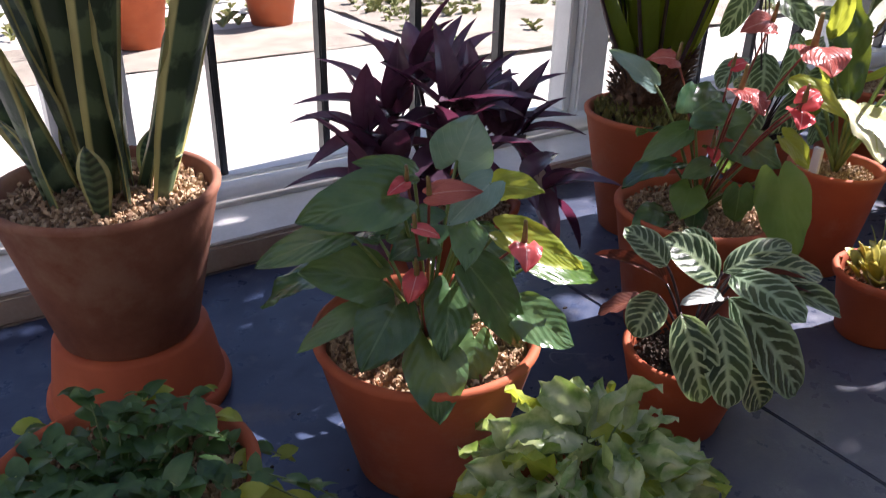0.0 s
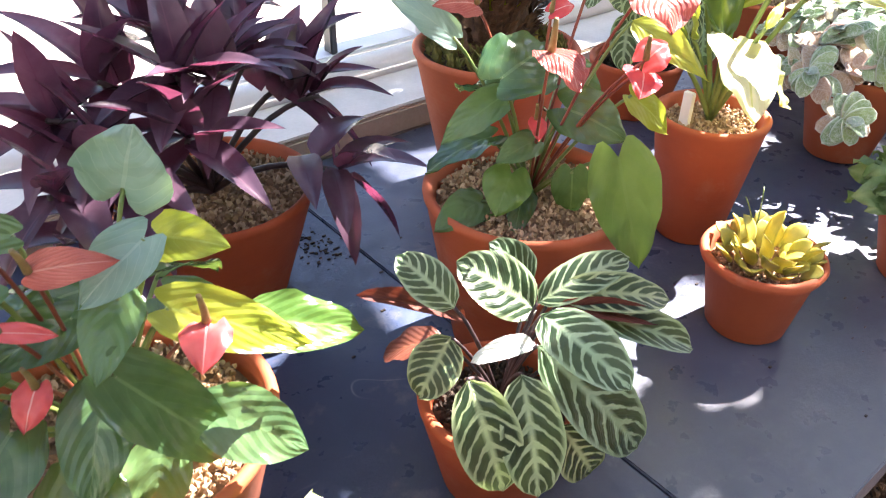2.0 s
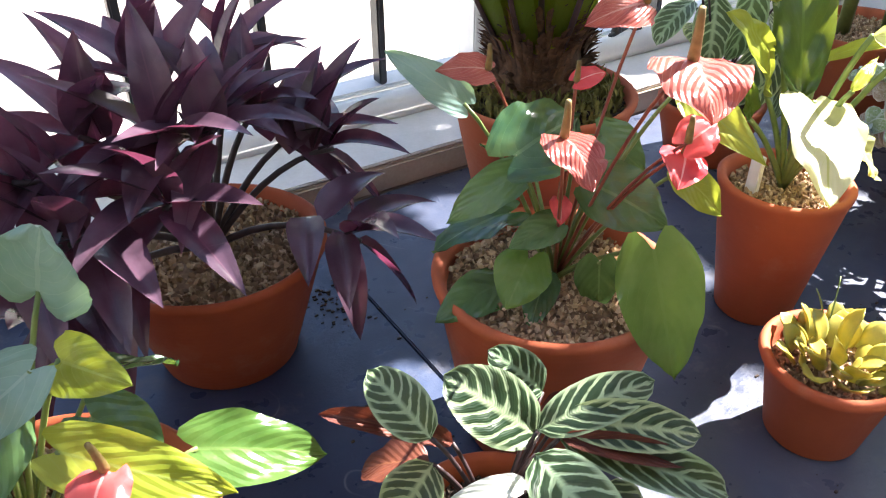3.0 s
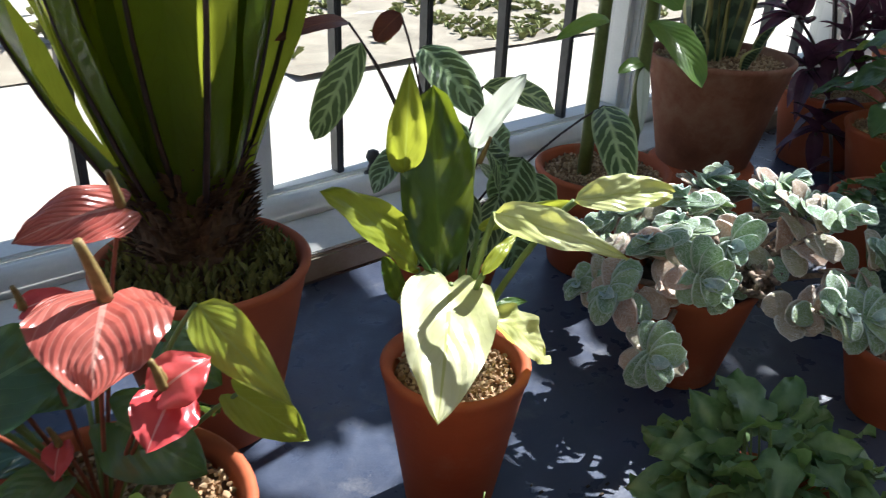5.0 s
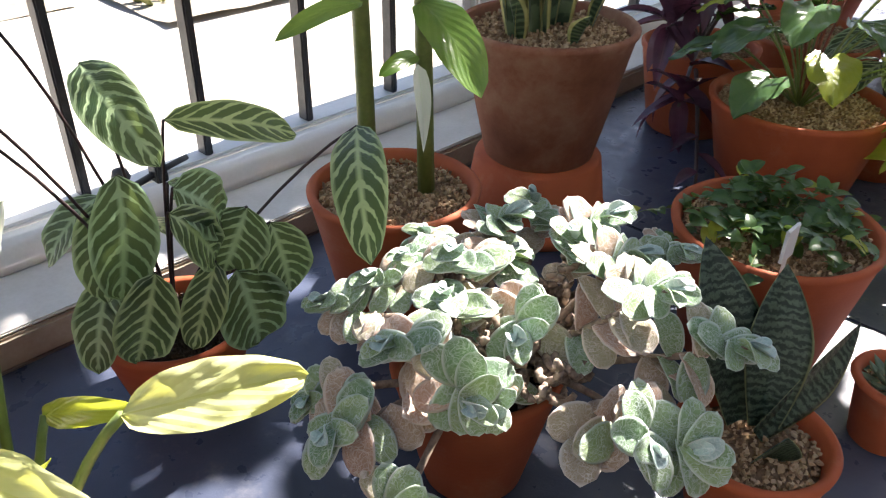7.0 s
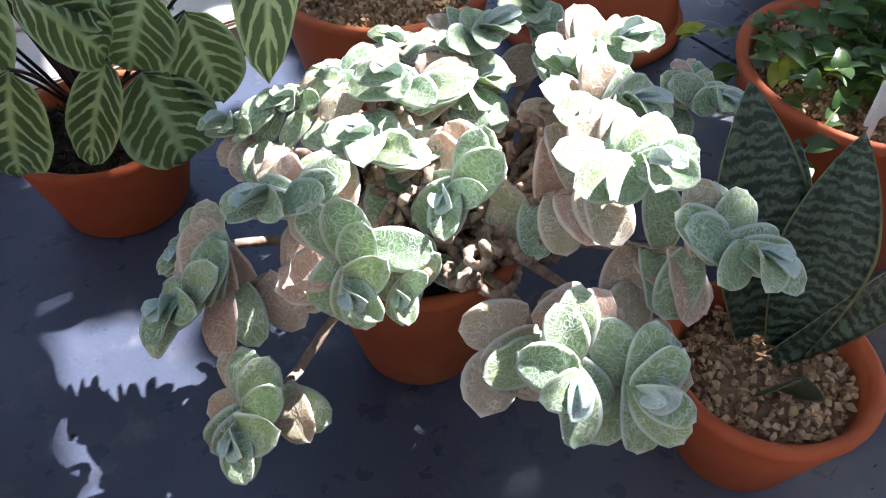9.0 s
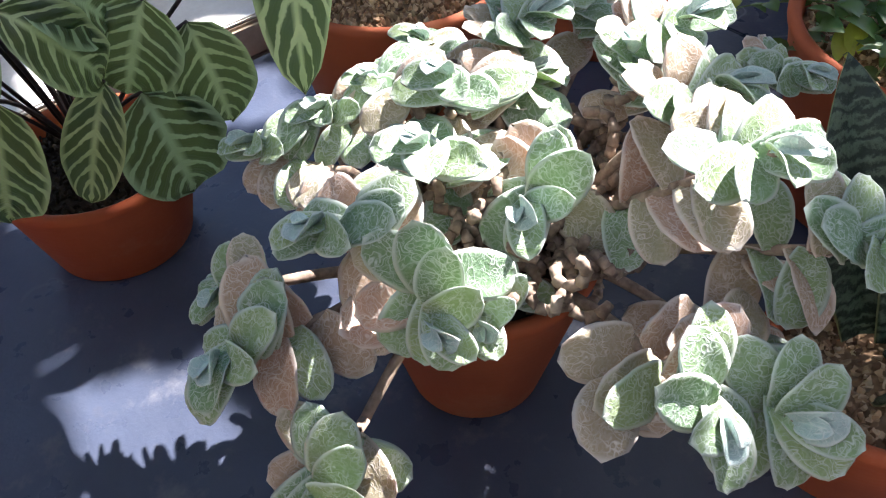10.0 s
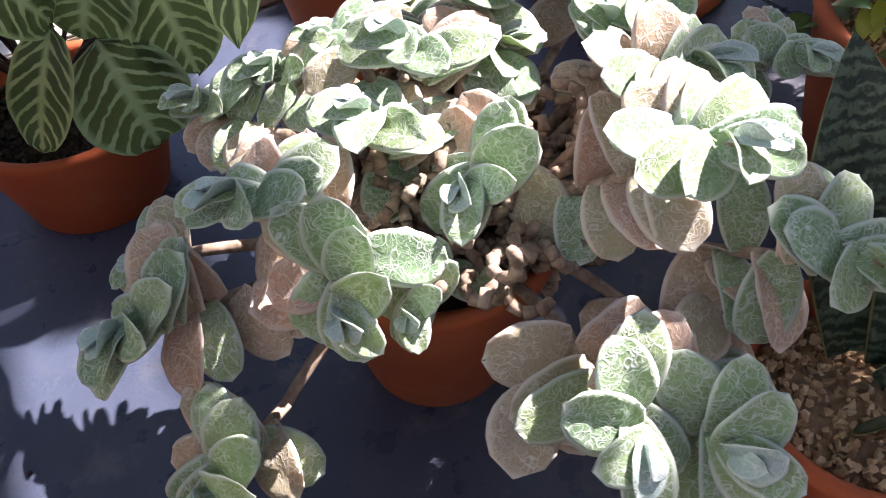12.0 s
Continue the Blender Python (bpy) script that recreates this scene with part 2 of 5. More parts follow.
SOIL = plain("dark potting soil", (0.02, 0.013, 0.009), (0.075, 0.05, 0.03), 60, 0.95, bump=0.6)
FIBRE = plain("brown fibrous crown", (0.04, 0.02, 0.01), (0.20, 0.11, 0.055), 60, 0.9, bump=0.7)
SAND = plain("coarse tan grit", (0.14, 0.08, 0.04), (0.34, 0.22, 0.12), 150, 0.9, bump=0.6)
MOSS = plain("olive moss", (0.07, 0.075, 0.012), (0.22, 0.19, 0.04), 70, 0.95, bump=0.5)
STEM = plain("green stalk", (0.10, 0.16, 0.035), (0.20, 0.26, 0.07), 30, 0.45)
RED_STEM = plain("reddish stalk", (0.16, 0.03, 0.02), (0.28, 0.08, 0.04), 30, 0.45)
DARK_STEM = plain("dark stalk", (0.02, 0.012, 0.012), (0.07, 0.04, 0.04), 30, 0.5)
WOOLLY = plain("woolly pale stem", (0.13, 0.085, 0.06), (0.44, 0.34, 0.26), 110, 0.95, bump=0.7)
CANE = plain("green cane", (0.07, 0.10, 0.02), (0.15, 0.19, 0.05), 20, 0.4)
SPADIX = plain("bronze spadix", (0.13, 0.09, 0.025), (0.27, 0.19, 0.06), 120, 0.6, bump=0.6)
LABEL = plain("white plastic", (0.75, 0.75, 0.73), (0.8, 0.8, 0.78), 10, 0.4, bump=0)
WALL = plain("old whitewashed wall", (0.20, 0.18, 0.155), (0.30, 0.27, 0.235), 3, 0.9)
CANOPY = plain("grass and weeds", (0.14, 0.17, 0.05), (0.34, 0.34, 0.13), 9, 0.8)

ANTH = leafy("glossy anthurium leaf", veined((0.030, 0.085, 0.036), (0.11, 0.20, 0.075), (0.105, 0.19, 0.075), 6, 0.5, 0.03), 0.17, 0.28, (0.35, 0.5, 0.06), 0.35, 0.6)
YOUNG = leafy("young yellow-green leaf", veined((0.20, 0.27, 0.02), (0.38, 0.42, 0.05), (0.32, 0.4, 0.08), 7, 0.5, 0.08), 0.3, 0.45, (0.6, 0.62, 0.05))
TEAL = leafy("dusty blue-green leaf", veined((0.14, 0.27, 0.22), (0.27, 0.40, 0.35), (0.3, 0.42, 0.35), 7, 0.5, 0.08), 0.42, 0.25)
SPATHE = leafy("veined salmon-red spathe", veined((0.32, 0.042, 0.034), (0.50, 0.14, 0.105), (0.62, 0.30, 0.24), 8, 0.7, 0.10, 45), 0.26, 0.30, (0.85, 0.25, 0.18), 0.5)
PINK = leafy("pink-red spathe", veined((0.58, 0.035, 0.05), (0.74, 0.15, 0.14), (0.78, 0.40, 0.36), 1, 0.7, 0.0, 40), 0.26, 0.32, (0.9, 0.2, 0.15))
ZEBRA = leafy("banded peacock-plant leaf", zebra, 0.32, 0.3, (0.4, 0.55, 0.15))
MAROON = leafy("maroon leaf underside", veined((0.085, 0.018, 0.012), (0.15, 0.045, 0.022), (0.2, 0.07, 0.03), 8, 0.4, 0.1), 0.5, 0.15, (0.4, 0.08, 0.03))
PURPLE = leafy("dusky purple leaf", veined((0.035, 0.020, 0.036), (0.125, 0.070, 0.098), (0.10, 0.05, 0.075), 3, 0.1, 0.02), 0.26, 0.22, (0.42, 0.07, 0.16), 0.3, 0.6)
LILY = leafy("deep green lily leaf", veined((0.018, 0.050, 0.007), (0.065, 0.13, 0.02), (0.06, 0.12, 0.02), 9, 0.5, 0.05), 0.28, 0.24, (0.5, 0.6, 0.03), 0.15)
# paler copy of the lily leaf with the sunlight painted into its colours
SUNLIT_LILY = leafy("lily leaf painted sunlit", veined((0.50, 0.55, 0.14), (0.80, 0.80, 0.50), (0.55, 0.58, 0.2), 6, 0.5, 0.03, 18), 0.3, 0.38, (0.85, 0.8, 0.05), 0.3)
WHITE_SPATHE = leafy("white spathe", veined((0.58, 0.62, 0.56), (0.68, 0.72, 0.66), (0.6, 0.68, 0.55), 5, 0.5, 0.1), 0.4, 0.35, (0.75, 0.8, 0.6))
WEB = leafy("cobwebbed grey-green leaf", cobweb(True), 0.75, 0.25, (0.5, 0.65, 0.2), 0.3, 0.2)
BUD = leafy("downy blue-white young leaf", cobweb(None), 0.8, 0.15, (0.6, 0.7, 0.6), 0.5, 0.2)
OLD_WEB = leafy("cobwebbed pinkish old leaf", cobweb(False), 0.75, 0.3, (0.75, 0.4, 0.2), 0.25, 0.2)
SNAKE = leafy("banded snake-plant leaf", banded, 0.4, 0.08)
DWARF = leafy("dark dwarf snake-plant leaf", dwarf_banded, 0.45, 0.05)
FERN = leafy("glossy fern frond", veined((0.045, 0.095, 0.012), (0.16, 0.23, 0.03), (0.04, 0.025, 0.012), 22, 0.15, 0.05, 14), 0.22, 0.55, (0.70, 0.74, 0.05))
ARROW = leafy("mottled pale arrowhead leaf", blotched((0.13, 0.24, 0.05), (0.52, 0.58, 0.27), (0.74, 0.77, 0.54)), 0.32, 0.35, bump=0.5)
ARROW_DARK = leafy("mid-green arrowhead leaf", blotched((0.07, 0.15, 0.045), (0.19, 0.28, 0.11), (0.28, 0.37, 0.18)), 0.38, 0.3)
VINE = leafy("small vine leaf", blotched((0.02, 0.07, 0.02), (0.07, 0.15, 0.04), (0.08, 0.16, 0.05)), 0.4, 0.3)
LIME = leafy("lime-green leaf", blotched((0.24, 0.34, 0.03), (0.45, 0.48, 0.08), (0.4, 0.45, 0.06)), 0.4, 0.45, (0.6, 0.65, 0.05))
GOLD = leafy("golden succulent leaf", blotched((0.30, 0.32, 0.08), (0.60, 0.48, 0.07), (0.42, 0.38, 0.08)), 0.35, 0.3, (0.6, 0.5, 0.05))
HAWORTHIA = leafy("grey-green succulent leaf", blotched((0.07, 0.12, 0.06), (0.17, 0.22, 0.13), (0.2, 0.26, 0.15)), 0.45, 0.1)
CANE_LEAF = leafy("fresh green leaf", veined((0.06, 0.15, 0.025), (0.15, 0.25, 0.06), (0.14, 0.24, 0.06), 7, 0.5, 0.04), 0.25, 0.4)


def glass():
    m, n, l, b = material("window glass", 0.05)
    t, g, mix = n.new("ShaderNodeBsdfTransparent"), n.new("ShaderNodeBsdfGlossy"), n.new("ShaderNodeMixShader")
    t.inputs[0].default_value = (0.97, 0.98, 0.97, 1)
    g.inputs["Roughness"].default_value = 0.02
    mix.inputs[0].default_value = 0.03
    l.new(t.outputs[0], mix.inputs[1])
    l.new(g.outputs[0], mix.inputs[2])
    l.new(mix.outputs[0], n["Material Output"].inputs["Surface"])
    return m


GLASS = glass()


# ---- building blocks ----
def smooth(bm):
    for f in bm.faces:
        f.smooth = True
    return bm


def mesh_object(name, bm, mat):
    me = bpy.data.meshes.new(name)
    bm.to_mesh(me)
    bm.free()
    me.materials.append(mat)
    return new(name, me)


def part(name, bm, mat, parent, label=""):
    """One mesh under a thing (an empty) or under a part (a mesh), its points given in the world."""
    ob = mesh_object(name, bm, mat)
    ob.parent = parent
    if parent.type == "EMPTY":
        ob.matrix_parent_inverse = Matrix.Translation(-Vector(parent.location))
    return tagged(ob, label)


def thing(name, label, category, at, group="", kind=""):
    ob = new(name)
    ob.empty_display_size = 0.05
    ob.location = at
    return tagged(ob, label, category, group, kind)


def structure(name, bm, mat, label, category):
    return tagged(mesh_object(name, bm, mat), label, category, kind="structure")


def box(bm, x0, y0, z0, x1, y1, z1, bevel=0.0):
    v = bmesh.ops.create_cube(bm, size=1.0, matrix=Matrix.Translation(((x0 + x1) / 2, (y0 + y1) / 2, (z0 + z1) / 2)) @ Matrix.Diagonal((x1 - x0, y1 - y0, z1 - z0, 1)))["verts"]
    if bevel:
        bmesh.ops.bevel(bm, geom=list({e for w in v for e in w.link_edges}), offset=bevel, segments=2, affect="EDGES")
    return bm


def lathe(profile, centre, steps=48, wobble=0.0):
    """A turned shape from (radius, height) pairs."""
    bm = bmesh.new()
    rings = []
    for r, z in profile:
        rings.append([bm.verts.new((centre[0] + r * math.cos(a) * (1 + wobble * math.sin(2 * a + r * 9)), centre[1] + r * math.sin(a), centre[2] + z)) for a in (2 * math.pi * i / steps for i in range(steps))])
    for a, b in zip(rings, rings[1:]):
        for i in range(steps):
            bm.faces.new((a[i], a[(i + 1) % steps], b[(i + 1) % steps], b[i]))
    bm.faces.new(rings[0][::-1])
    bm.faces.new(rings[-1])
    return smooth(bm)


def tube(points, r0, r1=None, sides=7, bm=None):
    """A tapering round stalk through points, smoothed."""
    bm = bm or bmesh.new()
    r1 = r0 if r1 is None else r1
    p = [Vector(q) for q in points]
    if len(p) == 3:
        p = [p[0] * (1 - s) ** 2 + p[1] * 2 * s * (1 - s) + p[2] * s * s for s in (i / 7 for i in range(8))]
    rings = []
    for i, q in enumerate(p):
        d = (p[min(i + 1, len(p) - 1)] - p[max(i - 1, 0)]).normalized()
        a = d.orthogonal().normalized()
        b = d.cross(a)
        r = r0 + (r1 - r0) * i / (len(p) - 1)
        rings.append([bm.verts.new(q + (a * math.cos(t) + b * math.sin(t)) * r) for t in (2 * math.pi * k / sides for k in range(sides))])
    for i in range(1, len(rings)):
        a, b = rings[i - 1], rings[i]
        k0 = min(range(sides), key=lambda k: (b[k].co - a[0].co).length)
        b = b[k0:] + b[:k0]
        rings[i] = b
        for k in range(sides):
            bm.faces.new((a[k], a[(k + 1) % sides], b[(k + 1) % sides], b[k]))
    bm.faces.new(rings[0][::-1])
    bm.faces.new(rings[-1])
    return smooth(bm)


SHAPES = {
    "heart": lambda s: 0.84 + 0.16 * math.sin(min(1.0, s * 4.5) * math.pi / 2) if s < 0.22 else math.cos((s - 0.22) / 0.78 * math.pi / 2) ** 0.8,
    "oval": lambda s: max(0.0, math.sin(math.pi * s ** 0.92)) ** 0.52,
    "lance": lambda s: max(0.0, math.sin(math.pi * s ** 0.62)) ** 0.9,
    "strap": lambda s: min(1.0, 0.55 + s * 1.4) * (1 - max(0.0, (s - 0.62) / 0.38) ** 2.2) ** 0.8,
    "blade": lambda s: (0.45 + 0.55 * math.sin(min(1.0, s * 1.7) * math.pi / 2)) * (1 - max(0.0, (s - 0.45) / 0.55) ** 1.7) ** 0.9,
    "arrow": lambda s: 0.85 + 0.15 * math.sin(min(1.0, s * 5) * math.pi / 2) if s < 0.2 else (1 - (s - 0.2) / 0.8) ** 0.8,
    "broad": lambda s: math.sqrt(max(0.0, 1 - (2 * (0.07 + 0.93 * s ** 1.12) - 1) ** 2)),
    "paddle": lambda s: max(0.0, math.sin(math.pi * s ** 1.25)) ** 0.5,
}
LOBES = {"heart": 0.27, "arrow": 0.36}


def blade(base, tip, width, roll=0.0, sag=0.12, fold=0.15, shape="oval", wave=0.0, thick=0.0, nu=6, nv=10, bm=None, twist=0.0, seed=0, crinkle=0.0):
    """A leaf from base to tip. roll turns its face about its length; sag bows it, fold lifts its sides, wave ruffles its edge."""
    bm = bm or bmesh.new()
    uv = bm.loops.layers.uv.verify()
    base, tip = Vector(base), Vector(tip)
    d = tip - base
    length = d.length
    d.normalize()
    up = Vector((0, 0, 1)) if abs(d.z) < 0.97 else Vector((-d.x, -d.y, 0.2)) + Vector((0, -0.1, 0))
    normal = (up - d * up.dot(d)).normalized()
    normal.rotate(Matrix.Rotation(radians(roll), 3, d))
    mid = (base + tip) / 2 + normal * (sag * length * 2)
    lobe = LOBES.get(shape, 0.0)
    rnd = random.Random(seed)
    phase = rnd.uniform(0, 6)

    def row(s, lower):
        c = base * (1 - s) ** 2 + mid * 2 * s * (1 - s) + tip * s * s
        t = ((mid - base) * (1 - s) + (tip - mid) * s).normalized()
        n = (normal - t * normal.dot(t)).normalized()
        if twist:
            n.rotate(Matrix.Rotation(radians(twist * s), 3, t))
        side = t.cross(n)
        w = SHAPES[shape](s) * width / 2
        out = []
        for i in range(nu + 1):
            u = 2 * i / nu - 1
            back = -lobe * width * math.sin(math.pi * min(1.0, abs(u) * 1.05)) * (1 - s) ** 3
            lift = fold * abs(u) * w + wave * width * math.sin(phase + s * 17 + (3 if u > 0 else 0)) * abs(u) ** 2
            lift -= thick * (1 - u * u) * math.sin(math.pi * min(1, max(0.02, s))) ** 0.5 if lower else -thick * 0.35 * (1 - u * u)
            if crinkle:
                lift += crinkle * width * noise.noise((s * 5.0 + seed * 0.37, u * 2.2, seed * 0.11)) * (0.35 + abs(u))
            out.append(bm.verts.new(c + side * (u * w) + t * back + n * lift))
        return out
    for lower in ((False, True) if thick else (False,)):
        rows = [row(j / nv, lower) for j in range(nv + 1)]
        for j in range(nv):
            for i in range(nu):
                f = bm.faces.new((rows[j][i], rows[j][i + 1], rows[j + 1][i + 1], rows[j + 1][i])[::-1 if lower else 1])
                f.smooth = True
                for loop, (a, b) in zip(f.loops, ((i, j), (i + 1, j), (i + 1, j + 1), (i, j + 1))[::-1 if lower else 1]):
                    loop[uv].uv = (a / nu, b / nv)
    if thick:
        bmesh.ops.remove_doubles(bm, verts=bm.verts, dist=0.00012)
    return bm


def gravel_bed(centre, radius, size, seed):
    """A layer of angular chips inside a pot: one stone shape repeated by hand into one mesh."""
    rnd = random.Random(seed)
    corner = [Vector(c).normalized() for c in ((1, 1, 1), (-1, -1, 1), (-1, 1, -1), (1, -1, -1), (0.2, 1, -1.1), (-1.1, 0.1, 0.9), (1.2, -0.2, 0.4), (0, -1.2, 0.1))]
    hull = bmesh.new()
    vs = [hull.verts.new(c) for c in corner]
    bmesh.ops.convex_hull(hull, input=vs)
    hull.verts.ensure_lookup_table()
    hull.verts.index_update()
    pts, tris = [v.co.copy() for v in hull.verts], [[v.index for v in f.verts] for f in hull.faces]
    hull.free()
    verts, faces = [], []
    size *= 0.68
    count = int(min(2600, 2.6 * (radius / size) ** 2))
    for layer in range(2):
        for _ in range(count if layer else count // 2):
            r, a = radius * math.sqrt(rnd.random()), rnd.uniform(0, 2 * math.pi)
            s = size * rnd.uniform(0.55, 1.25)
            m = Matrix.Translation((centre[0] + r * math.cos(a), centre[1] + r * math.sin(a), centre[2] + rnd.uniform(-0.003, 0.003) + (0.003 if layer else -0.003))) @ Euler([rnd.uniform(0, 6) for _ in range(3)]).to_matrix().to_4x4() @ Matrix.Diagonal((s * rnd.uniform(0.7, 1.3), s * rnd.uniform(0.6, 1.0), s * rnd.uniform(0.45, 0.8), 1))
            k = len(verts)
            verts += [tuple(m @ p) for p in pts]
            faces += [[k + i for i in t] for t in tris]
    me = bpy.data.meshes.new("gravel")
    me.from_pydata(verts, [], faces)
    bm = bmesh.new()
    bm.from_mesh(me)
    bpy.data.meshes.remove(me)
    return bm


BENCH = 0.8


def pot_profile(r, h, foot=0.68, lip=0.16, wall=0.011):
    """A clay flowerpot: foot, sloping side, collar, rounded lip and the inside."""
    f = r * foot
    z = h * (1 - lip)
    s = f + (r - 0.006 - f) * (z / h)
    return [(f - 0.004, 0.0), (f, 0.004), (s, z), (s + 0.002, z + 0.001), (r - 0.003, z + 0.004), (r, h - 0.006), (r - 0.002, h - 0.001), (r - 0.006, h), (r - wall, h - 0.003), (r - wall - 0.002, z), (f - 0.003, h * 0.3)]


def plain_profile(r, h, foot=0.68, wall=0.010):
    f = r * foot
    return [(f - 0.004, 0.0), (f, 0.004), (f + (r - f) * 0.9, h - 0.018), (r, h - 0.010), (r + 0.001, h - 0.004), (r - 0.004, h), (r - wall, h - 0.004), (r - wall - 0.003, h - 0.02), (f - 0.003, h * 0.3)]


def potted(name, label, x, y, r, h, z0=BENCH, foot=0.68, collar=False, old=False, fill=0.018, grain=0.0055, seed=1, bed=None):
    """A thing with its clay pot and gravel; the plant's own parts are added to it afterwards."""
    t = thing(name, label, "potted plant", (x, y, z0), "potted plants on the bench")
    part("pot", lathe(pot_profile(r, h, foot) if collar else plain_profile(r, h, foot), (x, y, z0), wobble=0.004), OLD_POT if old else POT, t)
    top = z0 + h - fill
    part("soil", lathe([(0.001, -0.02), (r - 0.013, -0.02), (r - 0.012, -0.006), (r * 0.5, 0.0), (0.001, 0.001)], (x, y, top), 24), SAND if grain and bed is None else SOIL, t)
    if grain:
        tagged(part("gravel", gravel_bed((x, y, top), r - 0.017, grain, seed), bed or GRAVEL, t), kind="stuff")
    return t


def leaf(t, mat, base, tip, width, name="leaf", root=None, stalk=None, stalk_r=0.0018, label="", face=None, **k):
    """A leaf of a plant, and its stalk from root where one is given; face is the way its upper side looks."""
    k.setdefault("seed", len(bpy.data.objects))
    if face is not None:
        d = (Vector(tip) - Vector(base)).normalized()
        up = Vector((0, 0, 1)) if abs(d.z) < 0.97 else Vector((-d.x, -d.y, 0.2)) + Vector((0, -0.1, 0))
        flat, want = up - d * up.dot(d), Vector(face) - d * Vector(face).dot(d)
        k["roll"] = math.degrees(math.atan2(flat.cross(want).dot(d), flat.dot(want))) + k.get("roll", 0.0)
    ob = part(name, blade(base, tip, width, **k), mat, t, label)
    if root is not None:
        a, b = Vector(root), Vector(base)
        part("stalk", tube([a, Vector((a.x * 0.45 + b.x * 0.55, a.y * 0.45 + b.y * 0.55, max(a.z, b.z) * 0.75 + min(a.z, b.z) * 0.25)), b], stalk_r * 1.25, stalk_r), stalk or STEM, t)
    return ob


# ---- setting ----
def slab(x0, x1, seed):
    """A sawn slate slab with a slightly ragged front edge and softened arrises."""
    bm = bmesh.new()
    box(bm, x0, 0.0, BENCH - 0.034, x1, 0.912, BENCH)
    bmesh.ops.subdivide_edges(bm, edges=[e for e in bm.edges if abs(e.verts[0].co.x - e.verts[1].co.x) > 0.5], cuts=60)
    rnd = random.Random(seed)
    for v in bm.verts:
        if v.co.y < 0.01:
            v.co.y += 0.0022 * noise.noise((v.co.x * 30, seed, v.co.z * 20)) + 0.001 * rnd.random()
    edges = [e for e in bm.edges if all(abs(v.co.z - BENCH) < 1e-4 for v in e.verts) and len(e.link_faces) == 2 and abs(e.link_faces[0].normal.dot(e.link_faces[1].normal)) < 0.5]
    bmesh.ops.bevel(bm, geom=edges, offset=0.0018, segments=2, affect="EDGES")
    return bm


floor_bm = box(bmesh.new(), -4.0, -2.4, -0.12, 5.0, 1.2, 0.0)
floor = structure("floor", floor_bm, FLOOR, "dark worn brick floor under the plant bench", "floor")
ground = bmesh.new()
bmesh.ops.create_grid(ground, x_segments=2, y_segments=2, size=600, matrix=Matrix.Translation((0, 0, -0.010)))
structure("ground", ground, PAVING, "pale sandy ground reaching far outside the window", "ground")
pav = bmesh.new()
box(pav, -9.0, 1.32, -0.1, 12.0, 4.55, 0.0, 0.01)
structure("pavement", pav, PAVING, "bright sunlit pale paving outside the glasshouse", "paving")
bed = bmesh.new()
bmesh.ops.create_grid(bed, x_segments=40, y_segments=14, size=0.5, matrix=Matrix.Translation((6.4, 5.9, 0.02)) @ Matrix.Diagonal((7.4, 2.6, 1, 1)))
for v in bed.verts:
    v.co.z += 0.05 * noise.noise(v.co * 2.1)
structure("garden_bed", smooth(bed), EARTH, "dry brown garden bed with sparse low weeds", "garden bed")
strip = bmesh.new()
bmesh.ops.create_grid(strip, x_segments=30, y_segments=6, size=0.5, matrix=Matrix.Translation((-1.2, 6.0, 0.0)) @ Matrix.Diagonal((7.4, 1.1, 1, 1)))
for v in strip.verts:
    v.co.z += 0.015 * noise.noise(v.co * 3.0)
structure("soil_strip", smooth(strip), EARTH, "dark soil strip beyond the pale paving", "garden bed")

bench = thing("plant_bench", "long plant bench with blue-grey slate slabs on masonry piers", "bench", (0.7, 0.45, 0.0), kind="structure")
JOINTS = (-2.83, -1.416, -0.001, 1.413, 2.83, 4.2)
for i, (a, b) in enumerate(zip(JOINTS, JOINTS[1:])):
    part("slab", slab(a + 0.0013, b - 0.0013, i), SLATE, bench)
for x in JOINTS:
    part("pier", box(bmesh.new(), x - 0.11, 0.10, 0.0, x + 0.11, 0.86, BENCH - 0.035, 0.006), STONE, bench, "tan masonry pier")

# window wall: stone base, ledge, sill roll, frame, iron bars, panes
structure("wall_window", box(bmesh.new(), -4.0, 0.915, -0.1, 5.0, 1.30, 0.80), WALL, "low whitewashed wall under the window", "wall")
structure("ledge", box(bmesh.new(), -4.0, 0.913, 0.801, 5.0, 1.06, 0.846, 0.004), STONE, "tan stone ledge behind the bench with a pale worn top", "ledge")
structure("ledge_top", box(bmesh.new(), -4.0, 0.918, 0.8465, 5.0, 1.075, 0.852, 0.002), PALE_STONE, "pale painted top of the stone ledge", "ledge")
sill = bmesh.new()
prof = [(1.045, 0.853), (1.045, 0.866), (1.055, 0.882), (1.072, 0.890), (1.090, 0.884), (1.100, 0.872), (1.115, 0.866), (1.145, 0.862), (1.145, 0.853)]
ends = [[sill.verts.new((x, y, z)) for y, z in prof] for x in (-4.0, 5.0)]
for i in range(len(prof)):
    j = (i + 1) % len(prof)
    sill.faces.new((ends[0][i], ends[1][i], ends[1][j], ends[0][j])).smooth = True
sill.faces.new(ends[0][::-1]); sill.faces.new(ends[1])
structure("window_sill", sill, WHITE, "white painted rolled window sill", "window sill")

